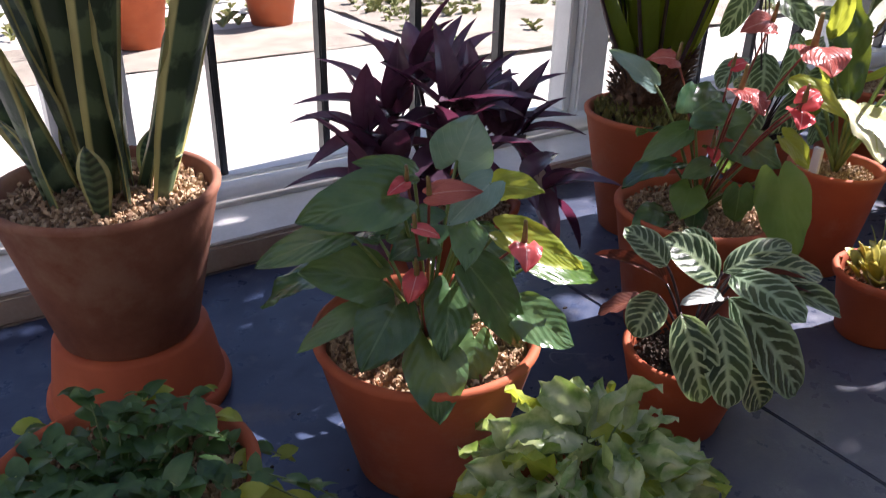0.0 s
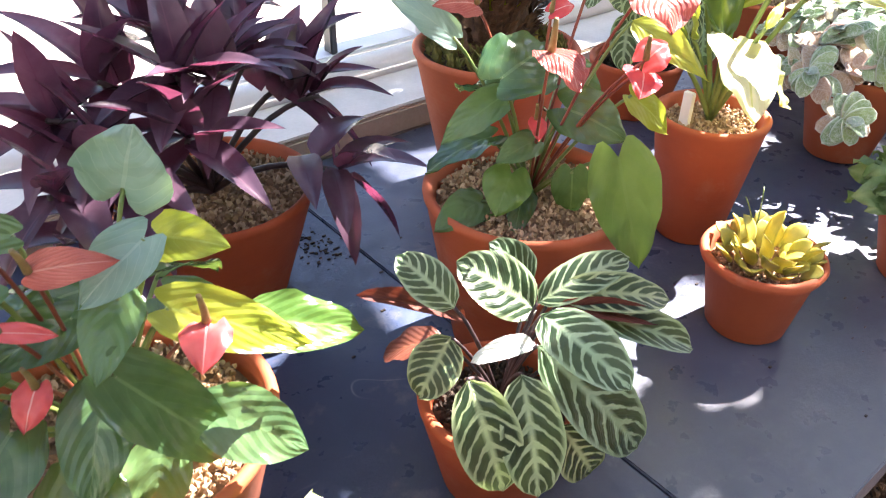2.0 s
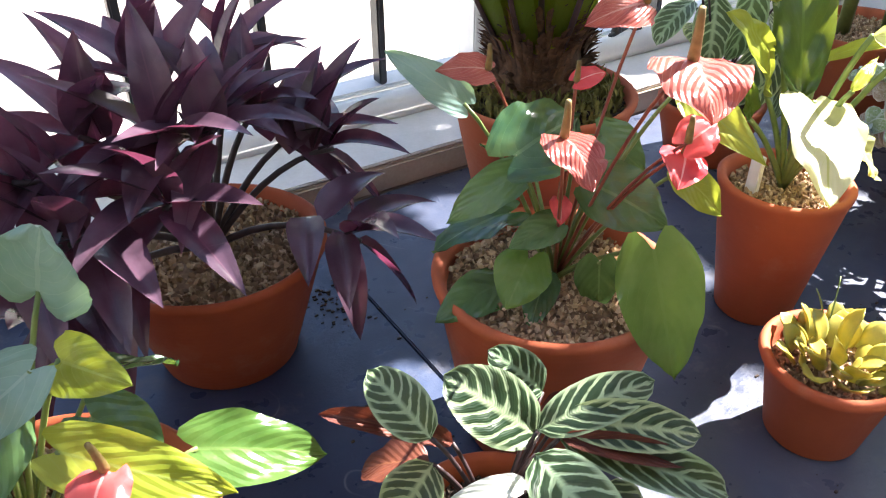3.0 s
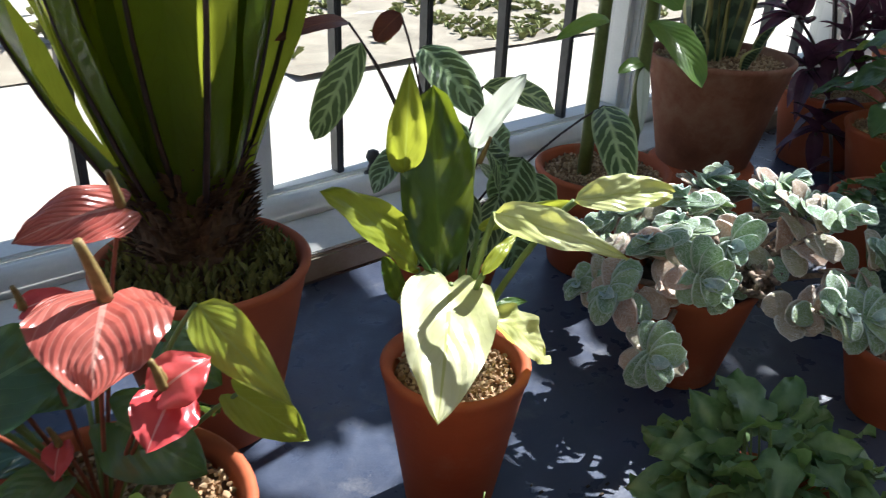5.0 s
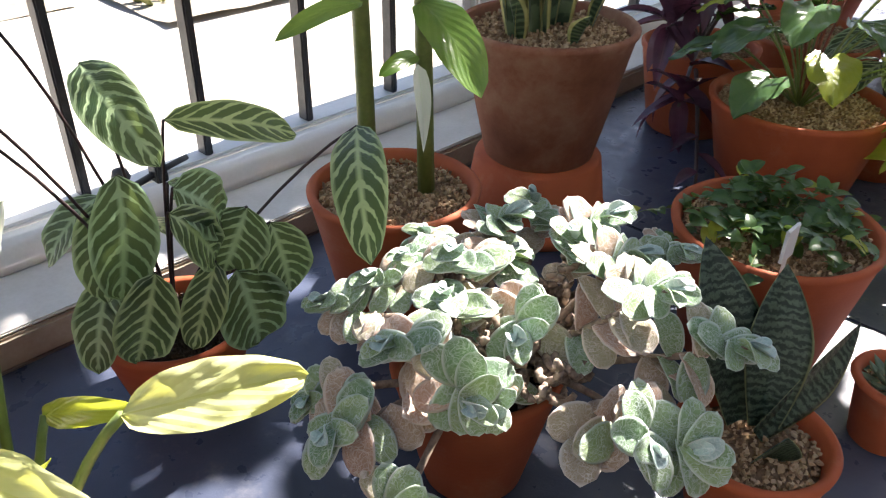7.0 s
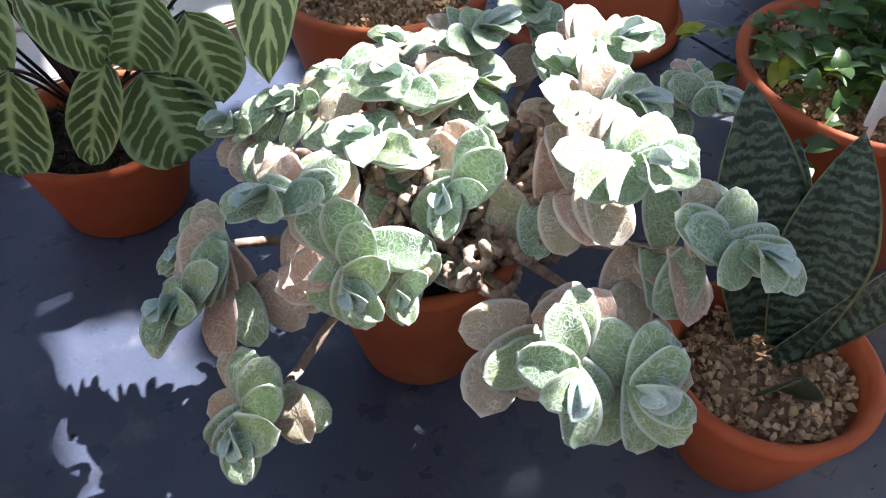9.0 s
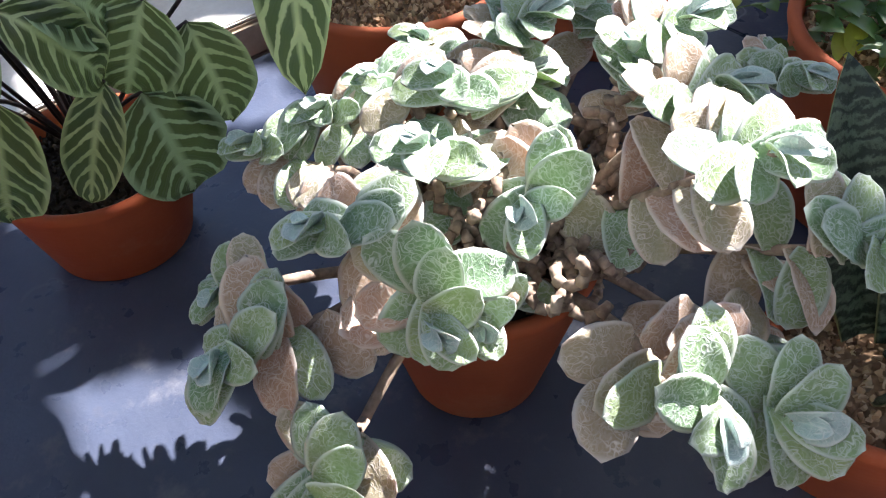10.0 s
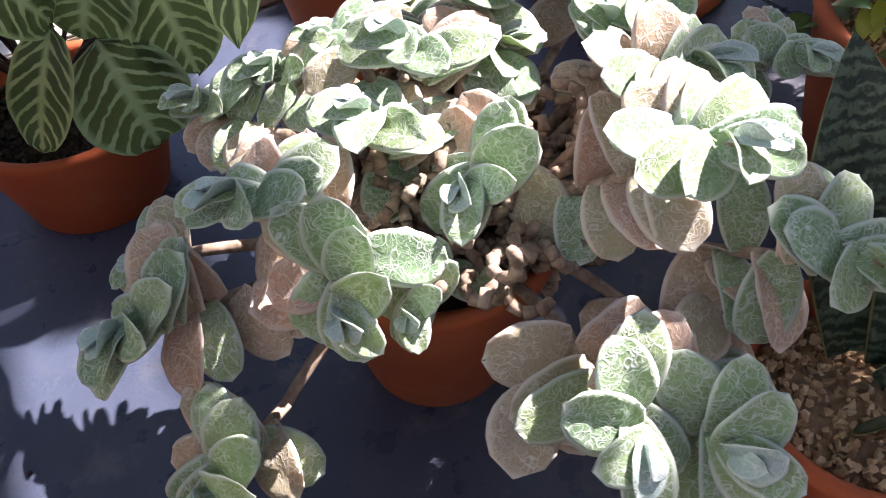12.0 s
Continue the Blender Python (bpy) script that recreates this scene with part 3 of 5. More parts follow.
POSTS = [0.548 + 1.135 * k for k in range(-4, 5)]
for k, (a, b) in enumerate(zip(POSTS, POSTS[1:])):
    w = thing(f"window_{k + 1}", "tall window with black iron glazing bars in a white frame", "window", ((a + b) / 2, 1.165, 0.853), "windows along the bench", "structure")
    part("post", box(bmesh.new(), a - 0.042, 1.125, 0.853, a + 0.042, 1.235, 2.75, 0.006), WHITE, w)
    part("jamb", box(bmesh.new(), a + 0.0425, 1.145, 0.871, a + 0.066, 1.205, 2.69, 0.003), WHITE, w)
    part("jamb", box(bmesh.new(), b - 0.066, 1.145, 0.871, b - 0.0425, 1.205, 2.69, 0.003), WHITE, w)
    part("bottom_rail", box(bmesh.new(), a + 0.0425, 1.1455, 0.853, b - 0.0425, 1.21, 0.8705, 0.004), WHITE, w)
    part("head", box(bmesh.new(), a + 0.0425, 1.14, 2.691, b - 0.0425, 1.21, 2.75, 0.004), WHITE, w)
    for i in range(1, 5):
        x = a + 0.001 + i * 0.218
        part("bar", box(bmesh.new(), x - 0.0075, 1.150, 0.8695, x + 0.0075, 1.180, 2.692, 0.003), IRON, w, "black iron bar")
    pane = part("pane", box(bmesh.new(), a + 0.067, 1.190, 0.873, b - 0.067, 1.1925, 2.69), GLASS, w)
    pane.visible_shadow = False

# casement stay lying on the sill
stay = thing("window_stay", "dark cast-iron window stay on the white sill", "window stay", (0.86, 1.10, 0.88))
part("arm", tube([(0.78, 1.085, 0.888), (0.86, 1.10, 0.90), (0.93, 1.13, 0.893)], 0.006, 0.005), IRON, stay)
part("knob", lathe([(0.004, 0), (0.012, 0.004), (0.008, 0.016), (0.015, 0.028), (0.011, 0.04), (0.002, 0.044)], (0.80, 1.09, 0.888), 14), IRON, stay)
part("bracket", box(bmesh.new(), 0.855, 1.088, 0.882, 0.875, 1.118, 0.915, 0.003), IRON, stay)

# the rest of the glasshouse, out of sight
# back wall added at full height and kept dark to cut fill light
structure("unseen_back_wall", box(bmesh.new(), -4.0, -2.55, 0.0, 5.0, -2.41, 3.55), WALL, "unseen plain back wall, added full height to cut the sky fill", "wall")
structure("wall_end_west", box(bmesh.new(), -4.15, -2.41, 0.0, -4.01, 1.3, 2.9), WALL, "plain whitewashed end wall", "wall")
structure("wall_end_east", box(bmesh.new(), 5.01, -2.41, 0.0, 5.15, 1.3, 1.2), WALL, "low end wall under glass", "wall")
roof = thing("glass_roof", "sloping glazed roof on white rafters", "roof", (0.5, -0.6, 2.75), kind="structure")
for i in range(16):
    x = -4.0 + i * 0.6
    bm = bmesh.new()
    box(bm, x - 0.02, -2.45, -0.05, x + 0.02, 1.25, 0.03)
    for v in bm.verts:
        v.co.z += 2.80 + (1.25 - v.co.y) * 0.22
    part("rafter", bm, WHITE, roof)
bm = box(bmesh.new(), -4.1, -2.5, 0.0, 5.1, 1.3, 0.004)
for v in bm.verts:
    v.co.z += 2.84 + (1.25 - v.co.y) * 0.22
pane = part("roof_glass", bm, GLASS, roof)
pane.visible_shadow = False


def garden_pot(x, y, r, h):
    t = thing("garden_pot", "large plain terracotta pot standing outside on dark soil", "flowerpot", (x, y, 0.0), "pots in the garden")
    part("body", lathe(pot_profile(r, h, 0.7, 0.2, 0.02), (x, y, 0.0), 32), POT, t)
    part("soil", lathe([(0.01, -0.03), (r - 0.03, -0.03), (r - 0.03, 0.0), (0.01, 0.01)], (x, y, h - 0.05), 20), SOIL, t)
    for i in range(12):
        a = i * 2.4
        leaf(t, VINE, (x, y, h - 0.05), (x + 0.25 * math.cos(a), y + 0.25 * math.sin(a), h + 0.25 + 0.02 * (i % 5)), 0.06, shape="lance", sag=0.2, nu=4, nv=6)


for x, y in ((0.70, 6.25), (1.95, 6.6), (-0.75, 6.3), (-2.2, 6.2)):
    garden_pot(x, y, 0.26, 0.45)


def weeds(x0, x1, y0, y1, count, seed, size=0.16):
    rnd = random.Random(seed)
    verts, faces = [], []
    for _ in range(count):
        x, y = rnd.uniform(x0, x1), rnd.uniform(y0, y1)
        if noise.noise((x * 1.3, y * 1.3, seed)) < -0.05:
            continue
        for _ in range(5):
            a, h, s = rnd.uniform(0, 6.28), size * rnd.uniform(0.3, 1.2), rnd.uniform(0.01, 0.025)
            k, dx, dy = len(verts), math.cos(a), math.sin(a)
            verts += [(x - dy * s, y + dx * s, 0.0), (x + dy * s, y - dx * s, 0.0), (x + dx * h * 0.5 + dy * s * 1.3, y + dy * h * 0.5 - dx * s * 1.3, h * 0.8), (x + dx * h, y + dy * h, h * 0.75), (x + dx * h * 0.5 - dy * s * 1.3, y + dy * h * 0.5 + dx * s * 1.3, h * 0.8)]
            faces.append((k, k + 1, k + 2, k + 3, k + 4))
    me = bpy.data.meshes.new("weeds")
    me.from_pydata(verts, [], faces)
    me.materials.append(CANOPY)
    return tagged(new("weeds", me), "low green weeds and grass tufts in the bed", "weeds", kind="stuff")


weeds(2.8, 9.5, 4.75, 7.1, 1000, 5, 0.09)
weeds(-4.5, 2.2, 6.5, 8.5, 260, 6, 0.12)


# ---- plants on the bench ----
def spadix(t, base, tip, r=0.006):
    b, p = Vector(base), Vector(tip)
    part("spadix", tube([b, (b + p) / 2 + Vector((0.001, 0, 0)), p], r, r * 0.55, 9), SPADIX, t)


def inverted_pot(x, y, r, h):
    p = [(a, h - z) for a, z in plain_profile(r, h, 0.86)][::-1]
    t = thing("upturned_pot", "upturned orange terracotta pot used as a stand", "flowerpot", (x, y, BENCH), "pot stands")
    part("body", lathe([(0.02, h - 0.02)] + p[4:] + [(0.02, h)], (x, y, BENCH)), POT, t)
    part("rim", lathe([(r - 0.010, 0.0), (r + 0.004, 0.001), (r + 0.006, 0.010), (r + 0.004, 0.020), (r - 0.004, 0.024), (r - 0.010, 0.022)], (x, y, BENCH)), POT, t)


def snake_plant(x, y, r, h, z0, seed, count, tall, label):
    t = potted("snake_plant", label, x, y, r, h, z0, 0.65, old=True, seed=seed, grain=0.0065)
    rnd = random.Random(seed)
    g = z0 + h - 0.02
    for i in range(count):
        a, q = i * 2.4 + rnd.uniform(-0.3, 0.3), rnd.uniform(0.1, 0.55) * r
        lean = rnd.uniform(0.04, 0.24)
        b = Vector((x + q * math.cos(a), y + q * math.sin(a), g))
        hgt = tall * rnd.uniform(0.45, 1.0)
        if x > 1:
            b.y = max(b.y, y + 0.01)
        leaf(t, SNAKE, b, b + Vector((lean * math.cos(a), abs(lean * math.sin(a)) * 0.7 if x > 1 else lean * math.sin(a), hgt)), rnd.uniform(0.055, 0.078), shape="blade", fold=0.35, sag=0.02, roll=rnd.uniform(-60, 60), wave=0.05, thick=0.003, twist=rnd.uniform(-50, 50))
    for i in range(5):
        a = i * 1.3 + 0.5
        b = Vector((x + 0.5 * r * math.cos(a), y + 0.5 * r * math.sin(a), g))
        leaf(t, SNAKE, b, b + Vector((0.03 * math.cos(a), 0.03 * math.sin(a), rnd.uniform(0.05, 0.12))), 0.035, shape="blade", fold=0.6, sag=0.05, thick=0.003)
    return t


inverted_pot(-0.666, 0.655, 0.108, 0.10)
snake_plant(-0.666, 0.655, 0.127, 0.193, BENCH + 0.1, 11, 12, 0.75, "tall banded snake plant in a weathered clay pot")
inverted_pot(1.327, 0.705, 0.12, 0.12)
snake_plant(1.327, 0.705, 0.136, 0.212, BENCH + 0.12, 12, 14, 0.8, "tall snake plant in a dark weathered clay pot")

# pink anthurium
A1 = potted("anthurium", "bushy anthurium with glossy dark leaves and small pink flowers", -0.42, 0.355, 0.124, 0.18, foot=0.64, seed=3, grain=0.006)
R1 = (-0.42, 0.355, 0.955)


def anth(t, root, base, tip, w, mat=ANTH, **k):
    k.setdefault("shape", "heart")
    k.setdefault("sag", 0.07)
    leaf(t, mat, base, tip, w * 1.06, root=root, nu=10, nv=14, wave=0.015, crinkle=0.10, **k)


def flower(t, root, base, tip, w, mat, **k):
    """A waxy bract on a red stalk, with its bronze spike."""
    bract = leaf(t, mat, base, tip, w, "spathe", root=root, stalk=RED_STEM, stalk_r=0.0014, shape="heart", nu=12, nv=12, fold=-0.06, sag=0.14, crinkle=0.12, **k)
    b, way = Vector(base), (Vector(k["face"]) * 0.5 + Vector((-0.1, 0.1, 0.6))).normalized()
    spadix(bract, b + way * 0.001, b + way * (0.012 + w * 0.42), 0.0022 + w * 0.03)


anth(A1, R1, (-0.475, 0.324, 1.156), (-0.567, 0.348, 1.140), 0.058, face=(-0.1, -0.7, 0.7))
anth(A1, R1, (-0.364, 0.388, 1.148), (-0.352, 0.372, 1.200), 0.066, TEAL, sag=0.03, face=(-0.3, -0.7, 0.6))
anth(A1, R1, (-0.381, 0.287, 1.112), (-0.302, 0.252, 1.063), 0.039, YOUNG, face=(-0.3, -0.6, 0.7))
anth(A1, R1, (-0.308, 0.315, 1.044), (-0.228, 0.296, 1.008), 0.048, CANE_LEAF, face=(-0.2, -0.5, 0.9))
anth(A1, R1, (-0.366, 0.324, 1.142), (-0.337, 0.277, 1.146), 0.034, YOUNG, face=(-0.3, -0.6, 0.7))
anth(A1, R1, (-0.491, 0.329, 1.069), (-0.569, 0.344, 1.092), 0.055, face=(-0.1, -0.7, 0.7))
anth(A1, R1, (-0.488, 0.308, 1.049), (-0.544, 0.275, 1.014), 0.058, face=(-0.1, -0.6, 0.8))
anth(A1, R1, (-0.432, 0.297, 1.057), (-0.465, 0.259, 1.006), 0.047, face=(-0.2, -0.6, 0.8))
anth(A1, R1, (-0.463, 0.279, 1.010), (-0.483, 0.236, 0.955), 0.060, face=(-0.2, -0.5, 0.8))
anth(A1, R1, (-0.409, 0.284, 0.999), (-0.429, 0.262, 0.958), 0.045, face=(-0.2, -0.5, 0.8))
anth(A1, R1, (-0.426, 0.272, 1.090), (-0.362, 0.265, 0.981), 0.051, face=(-0.3, -0.6, 0.8))
anth(A1, R1, (-0.370, 0.265, 1.028), (-0.323, 0.229, 0.990), 0.050, face=(-0.3, -0.5, 0.8))
anth(A1, R1, (-0.430, 0.339, 1.094), (-0.489, 0.316, 1.095), 0.040, face=(-0.2, -0.6, 0.7))
anth(A1, R1, (-0.380, 0.308, 1.154), (-0.428, 0.311, 1.119), 0.037, TEAL, face=(-0.3, -0.7, 0.7))
anth(A1, R1, (-0.403, 0.313, 1.114), (-0.439, 0.264, 1.094), 0.037, face=(-0.2, -0.6, 0.7))
anth(A1, R1, (-0.446, 0.343, 1.165), (-0.506, 0.354, 1.184), 0.025, face=(-0.2, -0.7, 0.7))
anth(A1, R1, (-0.531, 0.323, 1.132), (-0.594, 0.389, 1.083), 0.032, face=(-0.2, -0.7, 0.7))
anth(A1, R1, (-0.520, 0.321, 1.050), (-0.577, 0.343, 1.007), 0.024, face=(-0.1, -0.6, 0.8))
anth(A1, R1, (-0.350, 0.400, 1.060), (-0.290, 0.430, 1.020), 0.060, face=(-0.1, 0.2, 0.9))
anth(A1, R1, (-0.430, 0.440, 1.050), (-0.430, 0.520, 1.010), 0.065, face=(0.0, 0.2, 0.9))
anth(A1, R1, (-0.500, 0.420, 1.040), (-0.570, 0.450, 1.000), 0.060, face=(-0.2, 0.1, 0.9))
anth(A1, R1, (-0.400, 0.370, 1.090), (-0.450, 0.390, 1.075), 0.050, face=(-0.1, -0.5, 0.8))
anth(A1, R1, (-0.360, 0.350, 1.070), (-0.330, 0.320, 1.030), 0.050, face=(-0.1, -0.4, 0.8))
flower(A1, R1, (-0.447, 0.314, 1.154), (-0.401, 0.292, 1.155), 0.025, SPATHE, face=(-0.3, -0.7, 0.7))
flower(A1, R1, (-0.464, 0.326, 1.167), (-0.490, 0.318, 1.161), 0.016, PINK, face=(-0.2, -0.7, 0.7))
flower(A1, R1, (-0.474, 0.296, 1.134), (-0.445, 0.297, 1.116), 0.013, PINK, face=(-0.2, -0.7, 0.7))
flower(A1, R1, (-0.465, 0.306, 1.078), (-0.480, 0.296, 1.056), 0.024, PINK, face=(-0.2, -0.6, 0.8))
flower(A1, R1, (-0.363, 0.272, 1.101), (-0.382, 0.244, 1.086), 0.034, PINK, face=(-0.1, -0.5, 0.9))

# peacock plant
C1 = potted("peacock_plant", "peacock plant with banded pale-green leaves in a clay pot", -0.118, 0.242, 0.076, 0.112, foot=0.68, seed=4, bed=SOIL)
K1 = (-0.118, 0.242, 0.90)


def peacock(t, root, base, tip, w, mat=ZEBRA, **k):
    k.setdefault("shape", "oval")
    k.setdefault("sag", 0.10)
    leaf(t, mat, base, tip, w, root=root, stalk=DARK_STEM, stalk_r=0.0016, nu=8, nv=14, wave=0.02, crinkle=0.06, **k)


peacock(C1, K1, (-0.169, 0.251, 1.030), (-0.187, 0.305, 1.060), 0.038, face=(-0.3, -0.4, 0.8))
peacock(C1, K1, (-0.083, 0.241, 0.992), (-0.133, 0.292, 1.038), 0.054, face=(-0.4, -0.4, 0.8))
peacock(C1, K1, (-0.049, 0.276, 0.990), (-0.086, 0.302, 1.033), 0.036, face=(-0.4, -0.4, 0.8))
peacock(C1, K1, (-0.089, 0.234, 1.007), (0.000, 0.210, 1.030), 0.038, face=(-0.5, -0.3, 0.8))
peacock(C1, K1, (-0.114, 0.206, 1.023), (-0.113, 0.111, 1.012), 0.049, face=(-0.4, -0.3, 0.9))
peacock(C1, K1, (-0.125, 0.197, 1.003), (-0.036, 0.140, 0.869), 0.062, face=(-0.5, -0.4, 0.8))
peacock(C1, K1, (-0.152, 0.187, 0.995), (-0.170, 0.140, 0.905), 0.053, face=(-0.4, -0.6, 0.6))
peacock(C1, K1, (-0.193, 0.205, 1.000), (-0.190, 0.160, 0.908), 0.054, face=(-0.4, -0.6, 0.6))
peacock(C1, K1, (-0.158, 0.267, 0.982), (-0.202, 0.256, 0.945), 0.046, face=(-0.3, -0.4, 0.9))
peacock(C1, K1, (-0.078, 0.222, 1.003), (0.020, 0.140, 0.960), 0.036, fold=0.6, face=(-0.4, -0.3, 0.8))
peacock(C1, K1, (-0.080, 0.220, 1.008), (0.000, 0.165, 0.985), 0.020, MAROON, fold=1.0, roll=40)
peacock(C1, K1, (-0.138, 0.272, 0.988), (-0.226, 0.309, 1.035), 0.020, MAROON, fold=1.0, face=(-0.3, -0.4, 0.8))
peacock(C1, K1, (-0.074, 0.228, 1.014), (0.013, 0.169, 1.001), 0.038, face=(-0.5, -0.3, 0.8))
peacock(C1, K1, (-0.117, 0.208, 0.994), (-0.179, 0.218, 1.000), 0.019, WHITE_SPATHE, fold=0.6, face=(-0.3, -0.4, 0.9))
peacock(C1, K1, (-0.122, 0.165, 0.935), (-0.088, 0.150, 0.865), 0.049, face=(-0.4, -0.6, 0.6))
peacock(C1, K1, (-0.150, 0.285, 0.960), (-0.190, 0.325, 0.935), 0.043, MAROON)
peacock(C1, K1, (-0.060, 0.190, 0.975), (-0.045, 0.155, 0.915), 0.045)
peacock(C1, K1, (-0.060, 0.260, 0.970), (0.020, 0.270, 0.960), 0.045, MAROON, roll=-30)

# golden succulent
S1 = potted("succulent", "small golden succulent in a clay pot with gravel", 0.291, 0.223, 0.074, 0.108, collar=True, foot=0.66, seed=5)
rnd = random.Random(8)
for i in range(46):
    a, q = i * 2.4, 0.045 * math.sqrt(i / 46)
    b = Vector((0.296 + q * math.cos(a), 0.222 + q * math.sin(a), 0.892))
    f = rnd.uniform(0.010, 0.026)
    d = Vector((math.cos(a) * f, math.sin(a) * f, rnd.uniform(0.014, 0.040) * (1.25 - q * 12)))
    leaf(S1, GOLD, b + d * 0.3, b + d * 1.30, 0.024, shape="broad", thick=0.003, nu=6, nv=8, roll=rnd.uniform(-40, 40))
for dx in (-0.004, 0.009):
    part("seed_stalk", tube([(0.300, 0.245, 0.90), (0.303 + dx, 0.25, 0.94), (0.300 + dx * 3, 0.262, 0.965)], 0.0012, 0.0008, 5), STEM, S1)

# red-spathe anthurium
A2 = potted("anthurium", "flowering anthurium with veined salmon-red spathes", 0.053, 0.39, 0.115, 0.205, foot=0.68, seed=6, grain=0.006)
R2 = (0.06, 0.395, 0.985)
anth(A2, R2, (0.071, 0.291, 1.074), (0.072, 0.247, 0.967), 0.068, CANE_LEAF, sag=0.04, face=(-0.5, -0.4, 0.8))
anth(A2, R2, (-0.003, 0.403, 0.998), (-0.081, 0.387, 0.999), 0.043, face=(-0.4, -0.5, 0.8))
anth(A2, R2, (0.005, 0.370, 1.043), (-0.030, 0.353, 1.014), 0.049, CANE_LEAF, face=(-0.4, -0.5, 0.8))
anth(A2, R2, (0.033, 0.378, 1.009), (-0.008, 0.346, 0.984), 0.032, face=(-0.4, -0.4, 0.8))
anth(A2, R2, (0.046, 0.325, 1.051), (0.061, 0.334, 0.997), 0.040, face=(-0.5, -0.4, 0.8))
anth(A2, R2, (-0.015, 0.372, 1.150), (0.060, 0.385, 1.160), 0.066, face=(-0.4, -0.6, 0.7))
anth(A2, R2, (-0.023, 0.433, 1.173), (-0.074, 0.472, 1.216), 0.031, TEAL, face=(-0.4, -0.6, 0.6))
anth(A2, R2, (0.072, 0.365, 1.099), (0.109, 0.312, 1.072), 0.057, face=(-0.5, -0.4, 0.7))
anth(A2, R2, (0.134, 0.431, 1.104), (0.159, 0.392, 1.075), 0.046, face=(-0.6, -0.5, 0.7))
anth(A2, R2, (0.008, 0.394, 1.118), (-0.052, 0.414, 1.076), 0.036, face=(-0.4, -0.5, 0.7))
anth(A2, R2, (0.071, 0.395, 1.125), (0.013, 0.390, 1.118), 0.039, face=(-0.5, -0.5, 0.7))
anth(A2, R2, (0.149, 0.344, 1.100), (0.193, 0.322, 1.051), 0.034, YOUNG, face=(-0.5, -0.4, 0.7))
anth(A2, R2, (0.126, 0.341, 1.185), (0.147, 0.258, 1.144), 0.034, YOUNG, shape="lance", face=(-0.5, -0.4, 0.7))
anth(A2, R2, (0.030, 0.366, 1.074), (-0.017, 0.371, 1.062), 0.031, face=(-0.5, -0.5, 0.7))
anth(A2, R2, (0.020, 0.420, 1.060), (-0.050, 0.440, 1.030), 0.055)
anth(A2, R2, (0.080, 0.470, 1.080), (0.090, 0.550, 1.050), 0.065)
anth(A2, R2, (0.120, 0.420, 1.060), (0.170, 0.440, 1.010), 0.055)
flower(A2, R2, (0.054, 0.273, 1.246), (0.028, 0.227, 1.223), 0.070, SPATHE, face=(-0.3, -0.6, 0.7))
flower(A2, R2, (-0.033, 0.297, 1.202), (-0.043, 0.254, 1.183), 0.044, SPATHE, face=(-0.1, -0.6, 0.8))
flower(A2, R2, (-0.020, 0.405, 1.211), (-0.056, 0.424, 1.211), 0.028, SPATHE, face=(-0.1, -0.7, 0.7))
flower(A2, R2, (0.095, 0.360, 1.255), (0.033, 0.360, 1.248), 0.039, SPATHE, face=(-0.3, -0.7, 0.7))
flower(A2, R2, (0.079, 0.284, 1.173), (0.109, 0.285, 1.181), 0.034, PINK, face=(-0.3, -0.6, 0.7))
flower(A2, R2, (0.031, 0.360, 1.206), (0.060, 0.360, 1.207), 0.018, PINK, face=(-0.2, -0.7, 0.7))
flower(A2, R2, (0.085, 0.290, 1.160), (0.060, 0.270, 1.145), 0.040, PINK, face=(-0.3, -0.6, 0.7))
flower(A2, R2, (0.035, 0.370, 1.095), (0.025, 0.355, 1.080), 0.020, PINK, face=(-0.3, -0.6, 0.7))

# purple heart, two of them
def purple_shoot(t, root, end, rnd, n=4, size=0.112):
    a, b = Vector(root), Vector(end)
    m = (a + b) / 2 + Vector((0, 0, 0.05))
    part("stalk", tube([a, m, b], 0.0045, 0.003), DARK_STEM, t)
    d = (b - m).normalized()
    for i in range(n + 4):
        s = 1 - max(0, i - n + 1) * 0.17
        p = m * (1 - s) + b * s if i >= n else b - d * (0.006 * (n - i))
        ang = i * 2.6 + rnd.uniform(-0.4, 0.4)
        o = d.orthogonal().normalized()
        o.rotate(Matrix.Rotation(ang, 3, d))
        way = (o * rnd.uniform(0.7, 1.0) + d * rnd.uniform(0.25, 0.8) + Vector((0, 0, 0.15 if i < n else 0.0))).normalized()
        leaf(t, PURPLE, p, p + way * size * rnd.uniform(0.75, 1.25), size * rnd.uniform(0.30, 0.40), shape="lance", fold=0.45, sag=rnd.uniform(0.02, 0.14), nu=4, nv=8)


P1 = potted("purple_heart", "trailing purple-leaved spiderwort in a clay pot", -0.186, 0.686, 0.126, 0.158, foot=0.63, seed=7, grain=0.007)
rnd = random.Random(21)
for end in ((-0.355, 0.62, 1.11), (-0.291, 0.66, 1.12), (-0.224, 0.70, 1.16), (-0.233, 0.60, 1.13), (-0.168, 0.66, 1.11), (-0.108, 0.70, 1.09), (-0.056, 0.70, 1.05), (-0.042, 0.66, 1.04), (-0.091, 0.80, 1.12), (-0.25, 0.56, 1.08), (-0.190, 0.60, 1.12), (-0.064, 0.56, 0.98), (-0.33, 0.58, 1.06), (-0.381, 0.57, 1.06), (-0.365, 0.56, 1.00)):
    purple_shoot(P1, (-0.186, 0.686, 0.945), end, rnd)
leaf(P1, PURPLE, (-0.41, 0.53, 0.93), (-0.45, 0.51, 0.82), 0.026, shape="lance", fold=0.6)
